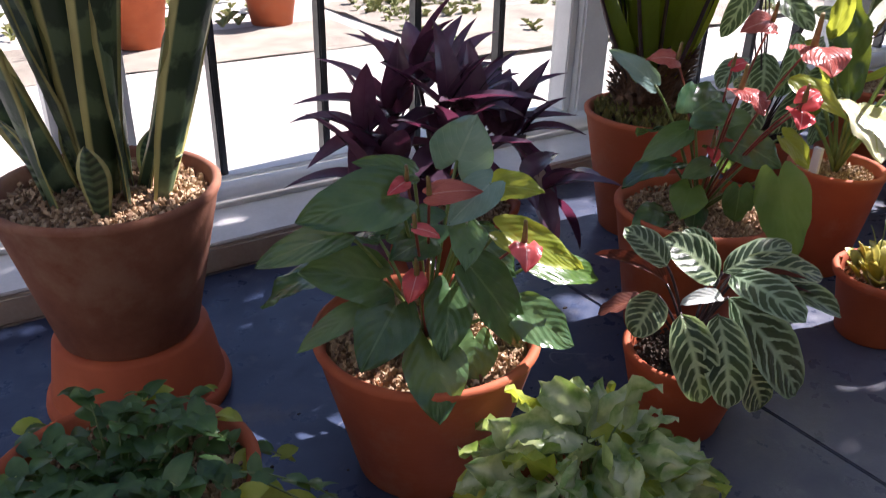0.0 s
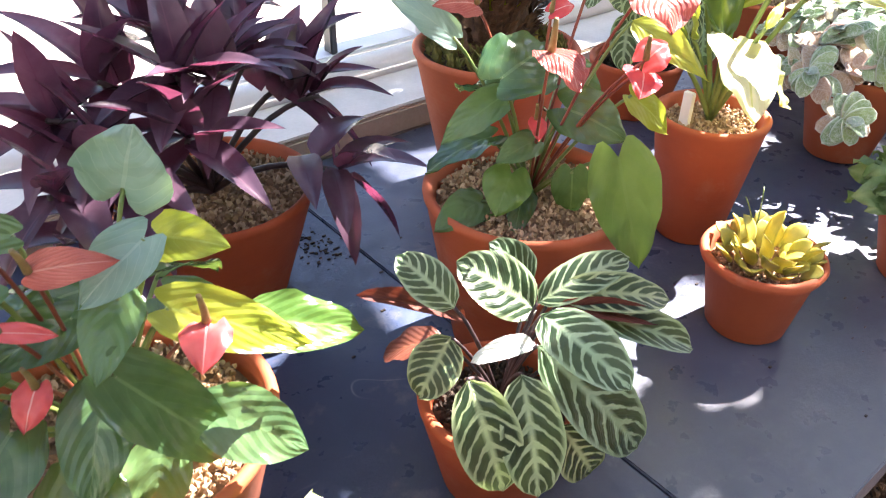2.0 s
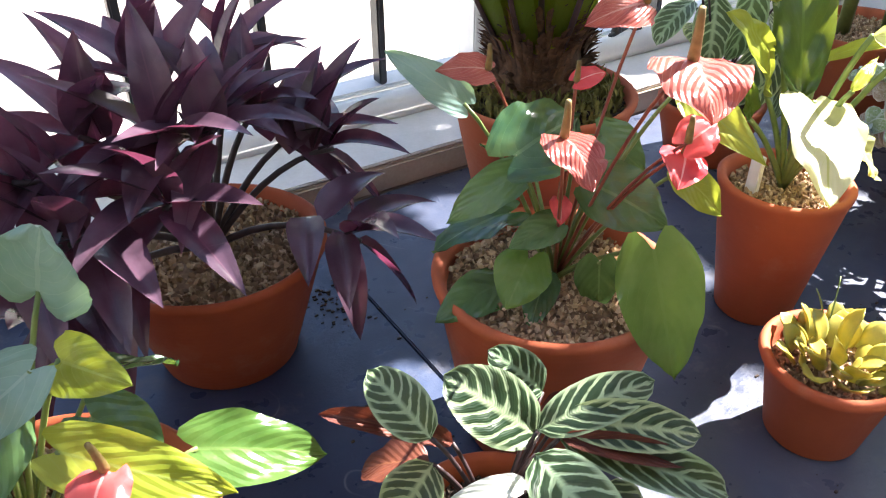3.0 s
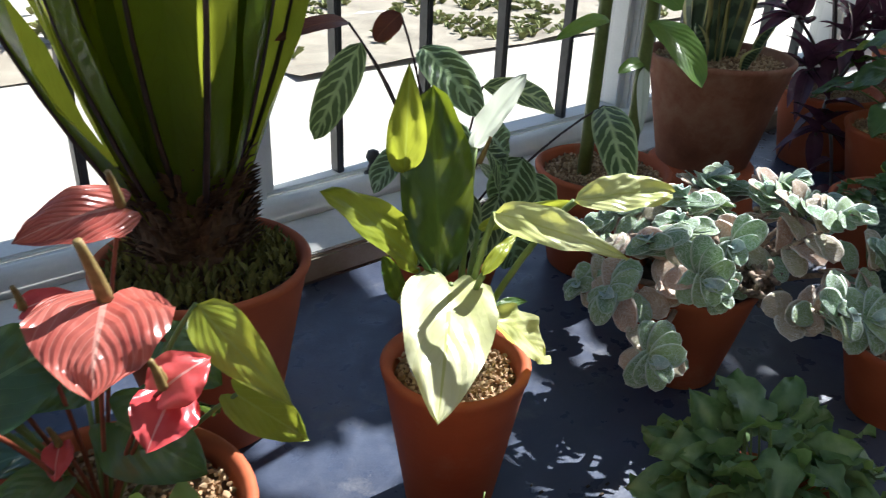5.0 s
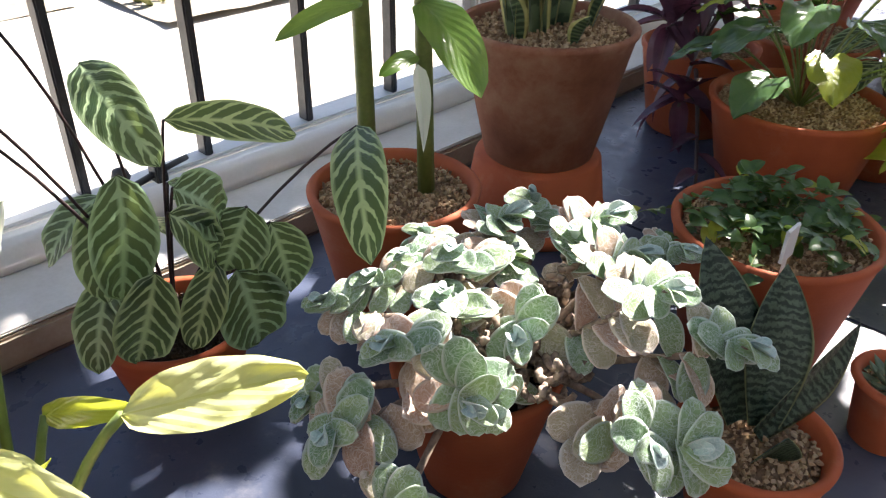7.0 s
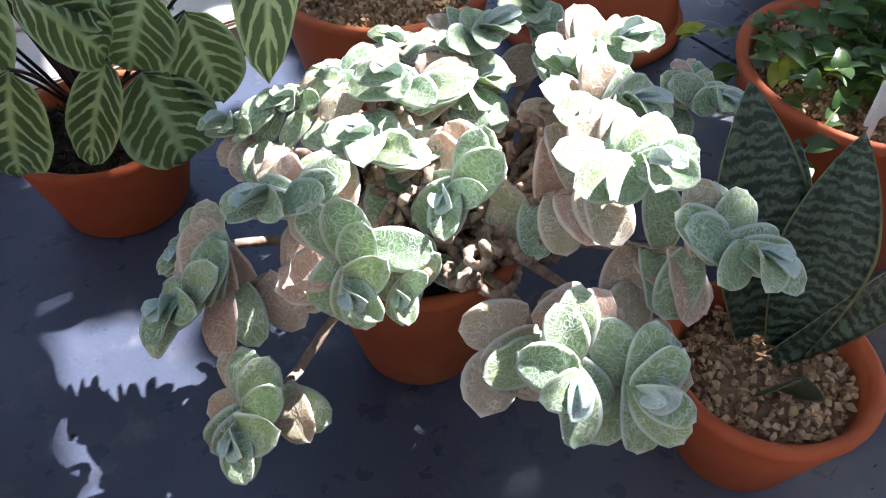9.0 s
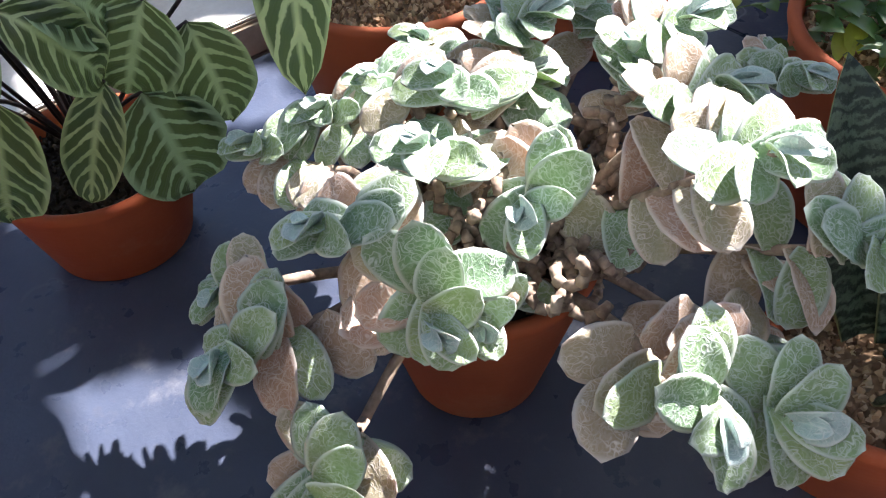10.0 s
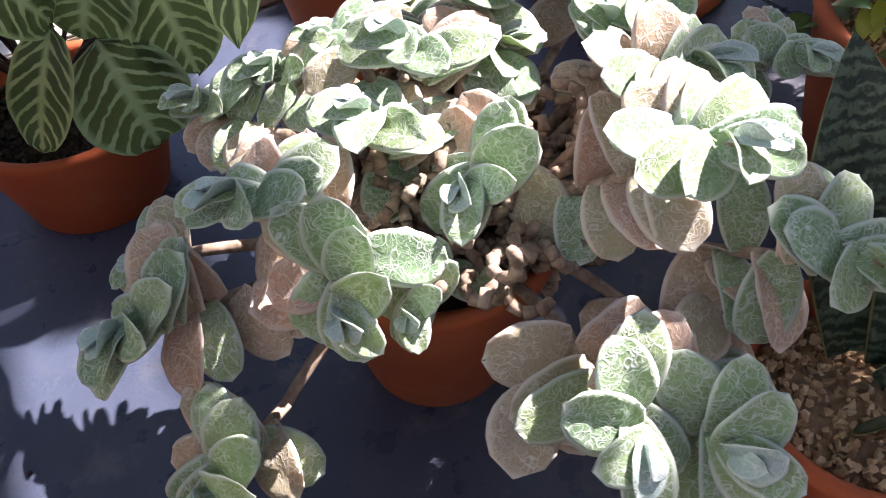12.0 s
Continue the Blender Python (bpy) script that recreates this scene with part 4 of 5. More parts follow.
P2 = potted("purple_heart", "dark purple spiderwort in a tall clay pot", 1.87, 0.72, 0.118, 0.18, foot=0.72, seed=8)
for end in ((1.75, 0.66, 1.12), (1.80, 0.74, 1.22), (1.95, 0.66, 1.18), (1.90, 0.80, 1.24), (1.68, 0.70, 1.05), (1.86, 0.62, 1.14), (2.0, 0.75, 1.12), (1.62, 0.62, 0.94), (1.74, 0.80, 1.16)):
    purple_shoot(P2, (1.87, 0.72, 0.97), end, rnd, 7, 0.11)
purple_shoot(P2, (1.78, 0.68, 0.96), (1.50, 0.50, 0.83), rnd, 3, 0.07)


# arrowhead plants
def arrowhead(x, y, r, h, mat, count, spread, tall, seed, label):
    t = potted("arrowhead_plant", label, x, y, r, h, foot=0.7, seed=seed)
    rnd = random.Random(seed)
    root = Vector((x, y, BENCH + h - 0.02))
    for i in range(count):
        a = i * 2.4 + rnd.uniform(-0.3, 0.3)
        q = spread * math.sqrt((i + 1) / count)
        z = root.z + tall * (1.0 - 0.75 * (q / spread) ** 2) * rnd.uniform(0.75, 1.05)
        b = Vector((x + q * math.cos(a), y + q * math.sin(a), z))
        out = Vector((math.cos(a), math.sin(a), rnd.uniform(-0.95, 0.75))).normalized()
        size = rnd.uniform(0.032, 0.050)
        leaf(t, mat if i % 5 else LIME if mat is ARROW and i % 10 == 0 else mat, b, b + out * size, size * rnd.uniform(0.78, 1.05), crinkle=0.28, root=root + Vector((rnd.uniform(-0.01, 0.01), rnd.uniform(-0.01, 0.01), 0)), stalk_r=0.001, shape="heart" if i % 4 else "arrow", fold=rnd.uniform(-0.1, 0.35), sag=rnd.uniform(0.05, 0.25), wave=0.04, nu=6, nv=8, roll=rnd.uniform(-75, 75))
    return t


arrowhead(-0.395, 0.120, 0.086, 0.105, ARROW, 92, 0.088, 0.115, 31, "pale mottled arrowhead plant in a clay pot")
arrowhead(0.572, 0.130, 0.080, 0.105, ARROW_DARK, 92, 0.095, 0.115, 32, "bushy green arrowhead plant in a clay pot")


# creeping vines
def vine(x, y, r, h, seed, label, reach, mats=(VINE, LIME)):
    t = potted("creeping_vine", label, x, y, r, h, foot=0.7, seed=seed)
    rnd = random.Random(seed)
    top = BENCH + h - 0.01
    both = [bmesh.new(), bmesh.new()]
    runners = 26
    for i in range(runners):
        a = i * 2.4
        q = r * rnd.uniform(0.2, 0.9)
        p = Vector((x + q * 0.4 * math.cos(a), y + q * 0.4 * math.sin(a), top))
        far = rnd.uniform(0.5, 1.0) * r if i > 6 else r * reach * rnd.uniform(0.9, 1.25)
        end = Vector((x + far * math.cos(a), y + far * math.sin(a), top + rnd.uniform(0.0, 0.03) - (0.05 if far > r else 0)))
        mid = (p + end) / 2 + Vector((0, 0, rnd.uniform(0.025, 0.06)))
        part("runner", tube([p, mid, end], 0.0011, 0.0007, 5), STEM, t)
        for k in range(13):
            s = k / 12
            c = p * (1 - s) ** 2 + mid * 2 * s * (1 - s) + end * s * s
            b = rnd.uniform(0, 6.28)
            o = Vector((math.cos(b), math.sin(b), rnd.uniform(-0.2, 0.5)))
            size = rnd.uniform(0.014, 0.026)
            blade(c, c + o * size, size * 0.8, shape="heart", nu=4, nv=4, fold=0.2, roll=rnd.uniform(-30, 30), bm=both[1 if (k > 10 and i % 3 == 0) else 0], seed=k)
    tagged(part("foliage", both[0], mats[0], t), kind="stuff")
    tagged(part("young_foliage", both[1], mats[1], t, "lime-green young tips"), kind="stuff")
    return t


V1 = vine(-0.754, 0.311, 0.115, 0.165, 41, "dark small-leaved creeping vine in a clay pot", 1.35)
part("runner", tube([(-0.680, 0.300, 0.955), (-0.640, 0.250, 0.950), (-0.580, 0.185, 0.905)], 0.0013, 0.0008, 5), STEM, V1)
for base, tip, w in (((-0.673, 0.300, 0.945), (-0.660, 0.262, 0.925), 0.028), ((-0.655, 0.275, 0.945), (-0.640, 0.240, 0.925), 0.026), ((-0.640, 0.248, 0.935), (-0.612, 0.222, 0.922), 0.024), ((-0.618, 0.222, 0.925), (-0.600, 0.200, 0.915), 0.018), ((-0.598, 0.200, 0.912), (-0.582, 0.183, 0.905), 0.013), ((-0.665, 0.290, 0.955), (-0.640, 0.290, 0.945), 0.022)):
    leaf(V1, LIME if w > 0.02 else VINE, base, tip, w, shape="oval", fold=0.15, sag=0.08, face=(-0.2, -0.5, 0.9))
vine(1.256, 0.283, 0.126, 0.19, 42, "small-leaved creeping vine in a wide clay pot", 1.25)

tag = thing("plant_label", "blank white plastic plant label in a pot", "plant label", (1.152, 0.232, 0.965))
part("stake", box(bmesh.new(), 1.148, 0.2305, 0.962, 1.156, 0.2325, 1.01), LABEL, tag)
part("plate", box(bmesh.new(), 1.137, 0.2295, 1.005, 1.167, 0.2335, 1.046, 0.001), LABEL, tag)

# bird's-nest fern
F1 = potted("birds_nest_fern", "large upright fern with a mossy fibrous crown", 0.273, 0.684, 0.122, 0.231, foot=0.60, seed=9, grain=0.006, bed=SOIL)
part("crown", lathe([(0.070, 0.0), (0.064, 0.03), (0.055, 0.07), (0.046, 0.11), (0.02, 0.13)], (0.273, 0.700, 1.01), 20, 0.05), FIBRE, F1, "brown fibrous crown")
rnd = random.Random(51)
scales, moss = bmesh.new(), bmesh.new()
for i in range(520):
    a, z = rnd.uniform(0, 6.28), rnd.uniform(1.015, 1.13)
    p = Vector((0.273 + 0.06 * math.cos(a), 0.700 + 0.06 * math.sin(a), z))
    blade(p, p + Vector((0.02 * math.cos(a), 0.02 * math.sin(a), rnd.uniform(0.012, 0.04))), 0.010, shape="blade", nu=2, nv=3, bm=scales, fold=0.5)
for i in range(1600):
    a, q = rnd.uniform(0, 6.28), 0.104 * math.sqrt(rnd.random())
    p = Vector((0.273 + q * math.cos(a), 0.684 + q * math.sin(a), 1.013 + max(0, 0.03 - abs(q - 0.06) * 0.5) * rnd.random()))
    blade(p, p + Vector((rnd.uniform(-0.01, 0.01), rnd.uniform(-0.01, 0.01), rnd.uniform(0.005, 0.022))), 0.006, shape="lance", nu=2, nv=3, bm=moss)
tagged(part("fibre", scales, FIBRE, F1), kind="stuff")
tagged(part("moss", moss, MOSS, F1, "olive-green moss over the soil"), kind="stuff")
for i in range(18):
    a = i * 2.4
    q = 0.02 + 0.03 * (i / 18)
    b = Vector((0.273 + q * math.cos(a), 0.700 + q * math.sin(a), 1.075))
    lean = 0.05 + 0.14 * (i / 18)
    e = b + Vector((lean * math.cos(a), lean * 0.8 * math.sin(a), rnd.uniform(0.48, 0.62)))
    e.y = min(e.y, 1.08)
    d = (e - b).normalized()
    out = (Vector((0, 0, 1)) if abs(d.z) < 0.97 else Vector((-d.x, -d.y - 0.1, 0.2)))
    out = (out - d * out.dot(d)).normalized()
    roll = rnd.uniform(-25, 25)
    out.rotate(Matrix.Rotation(radians(roll), 3, d))
    bow = (b + e) / 2 - out * (0.12 * (e - b).length)
    rib = [b * (1 - k / 10) ** 2 + bow * 2 * (k / 10) * (1 - k / 10) + e * (k / 10) ** 2 for k in range(10)]
    part("midrib", tube(rib, 0.0042, 0.0012), DARK_STEM, F1, "dark brown midrib")
    leaf(F1, FERN, b, e, rnd.uniform(0.062, 0.095), "frond", shape="strap", sag=-0.06, fold=rnd.uniform(0.2, 0.6), wave=0.06, roll=roll, crinkle=0.12, nu=6, nv=14)

# peace lily
L1 = potted("peace_lily", "peace lily with white spathe and broad leaves coloured as sunlit", 0.413, 0.401, 0.077, 0.19, foot=0.62, seed=10, grain=0.0055)
RL = (0.410, 0.401, 0.975)


def lily(t, root, base, tip, w, mat, **k):
    k.setdefault("shape", "oval")
    k.setdefault("fold", 0.25)
    k.setdefault("sag", 0.07)
    leaf(t, mat, base, tip, w, "spathe" if mat is WHITE_SPATHE else "leaf", root=root, crinkle=0.10 if k["shape"] == "heart" else 0.20, wave=0.03, nu=12, nv=20, stalk_r=0.003, **k)


lily(L1, RL, (0.376, 0.387, 1.100), (0.414, 0.454, 1.261), 0.068, LILY, sag=-0.03, shape="oval", face=(-0.4, -0.6, 0.7))
lily(L1, RL, (0.372, 0.440, 1.190), (0.371, 0.434, 1.292), 0.036, YOUNG, shape="lance", face=(-0.4, -0.6, 0.6))
lily(L1, RL, (0.388, 0.438, 1.086), (0.272, 0.419, 1.203), 0.044, YOUNG, face=(-0.3, -0.6, 0.7))
# the next four leaves wear the colour that has sunlight painted in
lily(L1, RL, (0.372, 0.369, 1.105), (0.276, 0.269, 1.058), 0.085, SUNLIT_LILY, shape="heart", fold=0.06, face=(-0.3, -0.5, 0.8))
lily(L1, RL, (0.401, 0.347, 1.072), (0.478, 0.340, 1.000), 0.049, SUNLIT_LILY, face=(-0.4, -0.4, 0.8))
lily(L1, RL, (0.395, 0.342, 1.179), (0.444, 0.236, 1.165), 0.037, SUNLIT_LILY, shape="lance", face=(-0.5, -0.5, 0.7))
lily(L1, RL, (0.466, 0.316, 1.182), (0.549, 0.270, 1.187), 0.036, SUNLIT_LILY, face=(-0.6, -0.4, 0.7))
lily(L1, RL, (0.456, 0.424, 1.115), (0.478, 0.321, 1.175), 0.018, YOUNG, face=(-0.5, -0.5, 0.7))
lily(L1, RL, (0.360, 0.431, 1.064), (0.346, 0.437, 1.113), 0.021, LILY, face=(-0.3, -0.5, 0.8))
lily(L1, RL, (0.421, 0.363, 1.063), (0.479, 0.370, 1.049), 0.013, LILY, shape="lance", face=(-0.4, -0.4, 0.8))
lily(L1, RL, (0.381, 0.338, 1.125), (0.437, 0.353, 1.145), 0.014, YOUNG, shape="lance", face=(-0.4, -0.5, 0.8))
lily(L1, RL, (0.448, 0.429, 1.202), (0.460, 0.381, 1.282), 0.024, WHITE_SPATHE, fold=0.5, face=(-0.5, -0.6, 0.7))
spadix(L1, (0.437, 0.410, 1.195), (0.440, 0.400, 1.222), 0.003)
part("label", box(bmesh.new(), 0.372, 0.410, 0.97, 0.380, 0.425, 1.02, 0.001), LABEL, L1, "small white plastic plant label")

# striped peacock plant by the window
C2 = potted("peacock_plant", "arching peacock plant with striped leaves by the window", 0.685, 0.735, 0.088, 0.105, foot=0.74, seed=14, bed=SOIL)
K2 = (0.685, 0.735, 0.895)
peacock(C2, K2, (0.488, 0.674, 1.250), (0.423, 0.680, 1.142), 0.044, face=(-0.4, -0.7, 0.6))
peacock(C2, K2, (0.659, 0.774, 1.206), (0.663, 0.649, 1.136), 0.060, face=(-0.5, -0.6, 0.6))
peacock(C2, K2, (0.686, 0.674, 1.169), (0.831, 0.668, 1.111), 0.043, face=(-0.5, -0.6, 0.7))
peacock(C2, K2, (0.868, 0.608, 1.129), (0.769, 0.476, 1.058), 0.057, face=(-0.6, -0.5, 0.7))
peacock(C2, K2, (0.626, 0.660, 1.137), (0.603, 0.660, 1.009), 0.065, face=(-0.0, -0.7, 0.7))
peacock(C2, K2, (0.649, 0.620, 1.104), (0.699, 0.642, 1.017), 0.055, face=(-0.1, -0.7, 0.7))
peacock(C2, K2, (0.666, 0.638, 1.117), (0.721, 0.655, 1.049), 0.070, face=(-0.1, -0.7, 0.7))
peacock(C2, K2, (0.745, 0.644, 1.064), (0.715, 0.659, 0.989), 0.072, face=(-0.1, -0.7, 0.7))
peacock(C2, K2, (0.771, 0.644, 1.035), (0.781, 0.636, 0.942), 0.066, face=(-0.2, -0.6, 0.8))
peacock(C2, K2, (0.697, 0.638, 1.020), (0.654, 0.635, 0.931), 0.045, face=(-0.1, -0.6, 0.8))
peacock(C2, K2, (0.721, 0.643, 0.996), (0.733, 0.638, 0.893), 0.088, face=(-0.1, -0.6, 0.8))
peacock(C2, K2, (0.626, 0.622, 1.047), (0.600, 0.652, 0.935), 0.061, face=(-0.0, -0.6, 0.8))
peacock(C2, K2, (0.502, 0.722, 1.263), (0.380, 0.683, 1.262), 0.020, MAROON, face=(-0.4, -0.7, 0.6))
peacock(C2, K2, (0.577, 0.717, 1.268), (0.546, 0.729, 1.235), 0.032, MAROON, face=(-0.5, -0.7, 0.6))
peacock(C2, K2, (0.640, 0.730, 1.080), (0.600, 0.690, 0.990), 0.062)
peacock(C2, K2, (0.700, 0.720, 1.080), (0.750, 0.690, 1.000), 0.060)
peacock(C2, K2, (0.720, 0.760, 1.040), (0.790, 0.750, 0.980), 0.060)
peacock(C2, K2, (0.650, 0.780, 1.060), (0.580, 0.780, 1.000), 0.060)
peacock(C2, K2, (0.690, 0.790, 1.010), (0.740, 0.830, 0.950), 0.060)
peacock(C2, K2, (0.620, 0.720, 1.000), (0.570, 0.680, 0.920), 0.055)

# cane plant by the window
N1 = potted("cane_plant", "tall green-stemmed plant in a clay pot by the window", 0.994, 0.689, 0.115, 0.185, foot=0.68, seed=15, grain=0.006)
for base, top in (((0.970, 0.710, 0.96), (0.930, 0.675, 1.55)), ((1.030, 0.665, 0.96), (0.975, 0.625, 1.55))):
    part("cane", tube([base, tuple((a + b) / 2 for a, b in zip(base, top)), top], 0.012, 0.009, 10), CANE, N1)
for base, tip, w in (((0.985, 0.630, 1.235), (0.949, 0.504, 1.168), 0.056), ((0.935, 0.670, 1.235), (0.812, 0.664, 1.219), 0.024), ((0.945, 0.670, 1.30), (0.985, 0.58, 1.26), 0.060), ((0.990, 0.640, 1.17), (0.920, 0.63, 1.165), 0.022)):
    leaf(N1, CANE_LEAF, base, tip, w, shape="oval", fold=0.25, sag=0.12, wave=0.03, nu=6, nv=12, face=(-0.4, -0.6, 0.7))
leaf(N1, WHITE_SPATHE, (0.970, 0.620, 1.17), (0.960, 0.60, 1.07), 0.020, "dry_leaf", shape="lance", fold=0.8)

# cobweb plant
W1 = potted("cobweb_plant", "sprawling cobweb plant with fuzzy grey-green leaf rosettes", 0.835, 0.395, 0.088, 0.155, foot=0.62, seed=16, grain=0.0, fill=0.012)
rnd = random.Random(61)
CROWN = Vector((0.845, 0.390, 0.950))


def web_shoot(end, start, size=0.047):
    """A woolly stem from the crown with older leaves along its lower side and a downy rosette at its end."""
    e, a = Vector(end), Vector(start)
    light = Vector((-0.30, -0.52, 0.80))
    d = (e - a).normalized()
    reach = max((e - a).length, 0.04)
    axis = (d * 0.55 + light * 0.8).normalized()
    neck = e - axis * 0.040
    a = e - d * reach - light * 0.040
    foot = CROWN + Vector(((a.x - CROWN.x) * 0.45, (a.y - CROWN.y) * 0.45, 0))
    part("stem", tube([foot, (foot + a) / 2 + Vector((0, 0, 0.008)), a], 0.0042, 0.0036), WOOLLY, W1)
    part("stem", tube([a, neck, e - axis * 0.006], 0.0038, 0.0026), WOOLLY, W1)
    low = d.cross(light).normalized()
    low = low if low.z < 0 else -low
    up = axis.cross(low).normalized()
    for i in range(12):
        young = math.exp(-i / 2.6)
        turn = radians((38 * (i % 2) + 28 * (i // 2) + rnd.uniform(-14, 14)) * (1 if i % 2 else -1))
        out = low * math.cos(turn) + up * math.sin(turn)
        way = (out * (1 - 0.70 * young) + axis * (0.10 + 0.95 * young)).normalized()
        length = size * (1.0 - 0.64 * young) * rnd.uniform(0.88, 1.10)
        p = e - axis * (0.0026 * i) - d * (0.0020 * i)
        mat = BUD if i < 2 else WEB if i < 10 else OLD_WEB
        leaf(W1, mat, p - way * 0.003, p + way * length, length * rnd.uniform(0.62, 0.74), shape="broad", fold=0.10 + 0.6 * young, sag=rnd.uniform(0.06, 0.16), crinkle=0.05, thick=0.0022, face=axis + light * 0.3, roll=rnd.uniform(-14, 14), nu=8, nv=12)
    for k in range(int((reach - 0.022) / 0.009)):
        back = 0.026 + k * 0.009
        p = e - d * back - light * (0.018 + back * 0.25)
        way = (low * rnd.uniform(0.6, 1.0) * (1 if k % 3 else -1) + d * rnd.uniform(-0.35, 0.45) + light * rnd.uniform(-0.1, 0.3)).normalized()
        length = size * rnd.uniform(0.9, 1.1)
        leaf(W1, WEB if rnd.random() < 0.42 else OLD_WEB, p, p + way * length, length * rnd.uniform(0.62, 0.74), shape="broad", fold=0.12, sag=rnd.uniform(0.05, 0.14), crinkle=0.05, thick=0.0022, face=light + d * 0.3, roll=rnd.uniform(-18, 18), nu=8, nv=12)


web_shoot((0.638, 0.392, 0.990), (0.702, 0.370, 1.003))
web_shoot((0.670, 0.462, 0.960), (0.680, 0.412, 1.009), 0.036)
web_shoot((0.717, 0.401, 1.038), (0.759, 0.359, 1.025))
web_shoot((0.806, 0.415, 1.040), (0.823, 0.371, 1.005))
web_shoot((0.733, 0.316, 1.008), (0.755, 0.334, 1.031))
web_shoot((0.767, 0.315, 0.981), (0.797, 0.326, 0.988), 0.034)
web_shoot((0.822, 0.343, 1.019), (0.851, 0.338, 1.026))
web_shoot((0.848, 0.442, 1.055), (0.868, 0.398, 1.026))
web_shoot((0.895, 0.236, 1.091), (0.871, 0.307, 1.024))
web_shoot((0.797, 0.179, 1.013), (0.820, 0.244, 1.005))
web_shoot((0.831, 0.158, 1.005), (0.890, 0.241, 0.956))
web_shoot((0.953, 0.300, 1.070), (0.927, 0.310, 1.061))
web_shoot((1.012, 0.370, 1.063), (0.990, 0.377, 1.047))
web_shoot((0.956, 0.460, 1.048), (0.915, 0.447, 1.048))
web_shoot((1.017, 0.479, 1.036), (1.010, 0.453, 1.014))
web_shoot((0.926, 0.436, 1.020), (0.870, 0.401, 1.056))
web_shoot((0.829, 0.495, 1.034), (0.819, 0.429, 1.070), 0.037)
web_shoot((0.790, 0.505, 1.023), (0.805, 0.437, 1.049), 0.037)
web_shoot((0.745, 0.531, 1.003), (0.765, 0.431, 1.039), 0.037)
web_shoot((1.046, 0.294, 1.037), (1.030, 0.334, 1.021), 0.037)
web_shoot((0.958, 0.383, 1.054), (0.953, 0.370, 1.040), 0.037)
web_shoot((0.935, 0.571, 0.985), (0.888, 0.473, 1.041), 0.037)
web_shoot((0.636, 0.310, 0.940), (0.690, 0.330, 0.945))
web_shoot((0.934, 0.172, 1.043), (0.900, 0.240, 1.020))
for end in ((0.80, 0.25, 0.975), (0.86, 0.22, 0.975), (0.75, 0.36, 0.975), (0.78, 0.45, 0.985), (0.93, 0.24, 0.98)):
    e = Vector(end)
    for i in range(3):
        a = rnd.uniform(0, 6.28)
        o = Vector((math.cos(a), math.sin(a), rnd.uniform(-0.3, 0.7))).normalized()
        leaf(W1, OLD_WEB, e, e + o * rnd.uniform(0.038, 0.052), 0.036, "old_leaf", shape="paddle", fold=0.15, sag=0.08, thick=0.002, nu=6, nv=7, roll=rnd.uniform(-50, 50))
for i in range(170):
    a, q = rnd.uniform(0, 6.28), 0.09 * math.sqrt(rnd.random())
    p = CROWN + Vector((0.03 + q * math.cos(a), q * math.sin(a), rnd.uniform(-0.015, 0.03)))
    o = Vector((rnd.uniform(-0.05, 0.05), rnd.uniform(-0.05, 0.05), rnd.uniform(0.005, 0.06)))
    curl, turn = o.orthogonal().normalized() * 0.009, rnd.uniform(0, 6.28)
    joints = bmesh.new()
    last = None
    for k in range(12):
        c = curl.copy()
        c.rotate(Matrix.Rotation(turn + k * 0.9, 3, o.normalized()))
        here = p + o * (k / 11) + c * (0.3 + k / 14)
        if last is not None:
            tube([last, here], 0.0042, 0.0030, 6, joints)
        last = here
    part("old_stem", joints, WOOLLY, W1, "pale woolly dried stem")

# dwarf snake plant
D1 = potted("dwarf_snake_plant", "squat dark snake plant in a clay pot of gravel", 0.983, 0.161, 0.078, 0.113, foot=0.64, seed=17, grain=0.006)
for base, tip, w, turn in (((0.995, 0.185, 0.905), (1.031, 0.274, 1.067), 0.072, 0), ((1.005, 0.165, 0.905), (1.068, 0.203, 1.051), 0.066, -15), ((0.990, 0.165, 0.905), (1.125, 0.135, 0.985), 0.050, 20), ((0.975, 0.150, 0.893), (0.962, 0.128, 0.945), 0.050, 0), ((1.000, 0.195, 0.905), (1.08, 0.25, 1.01), 0.05, 0)):
    leaf(D1, DWARF, base, tip, w, shape="blade", fold=0.4, sag=0.03, thick=0.003, face=(-0.5, -0.7, 0.5), roll=turn, nu=8, nv=14)

# haworthia
H1 = potted("haworthia", "small rosette haworthia in a little clay pot", 1.202, 0.091, 0.052, 0.092, collar=True, foot=0.66, seed=18, grain=0.005)
for i in range(34):
    a, q = i * 2.4, i / 34
    b = Vector((1.202 + 0.02 * q * math.cos(a), 0.091 + 0.02 * q * math.sin(a), 0.878))
    leaf(H1, HAWORTHIA, b, b + Vector(((0.008 + 0.03 * q) * math.cos(a), (0.008 + 0.03 * q) * math.sin(a), 0.030 * (1.15 - q))), 0.013, shape="blade", thick=0.003, fold=0.3, sag=-0.1, nu=4, nv=5)

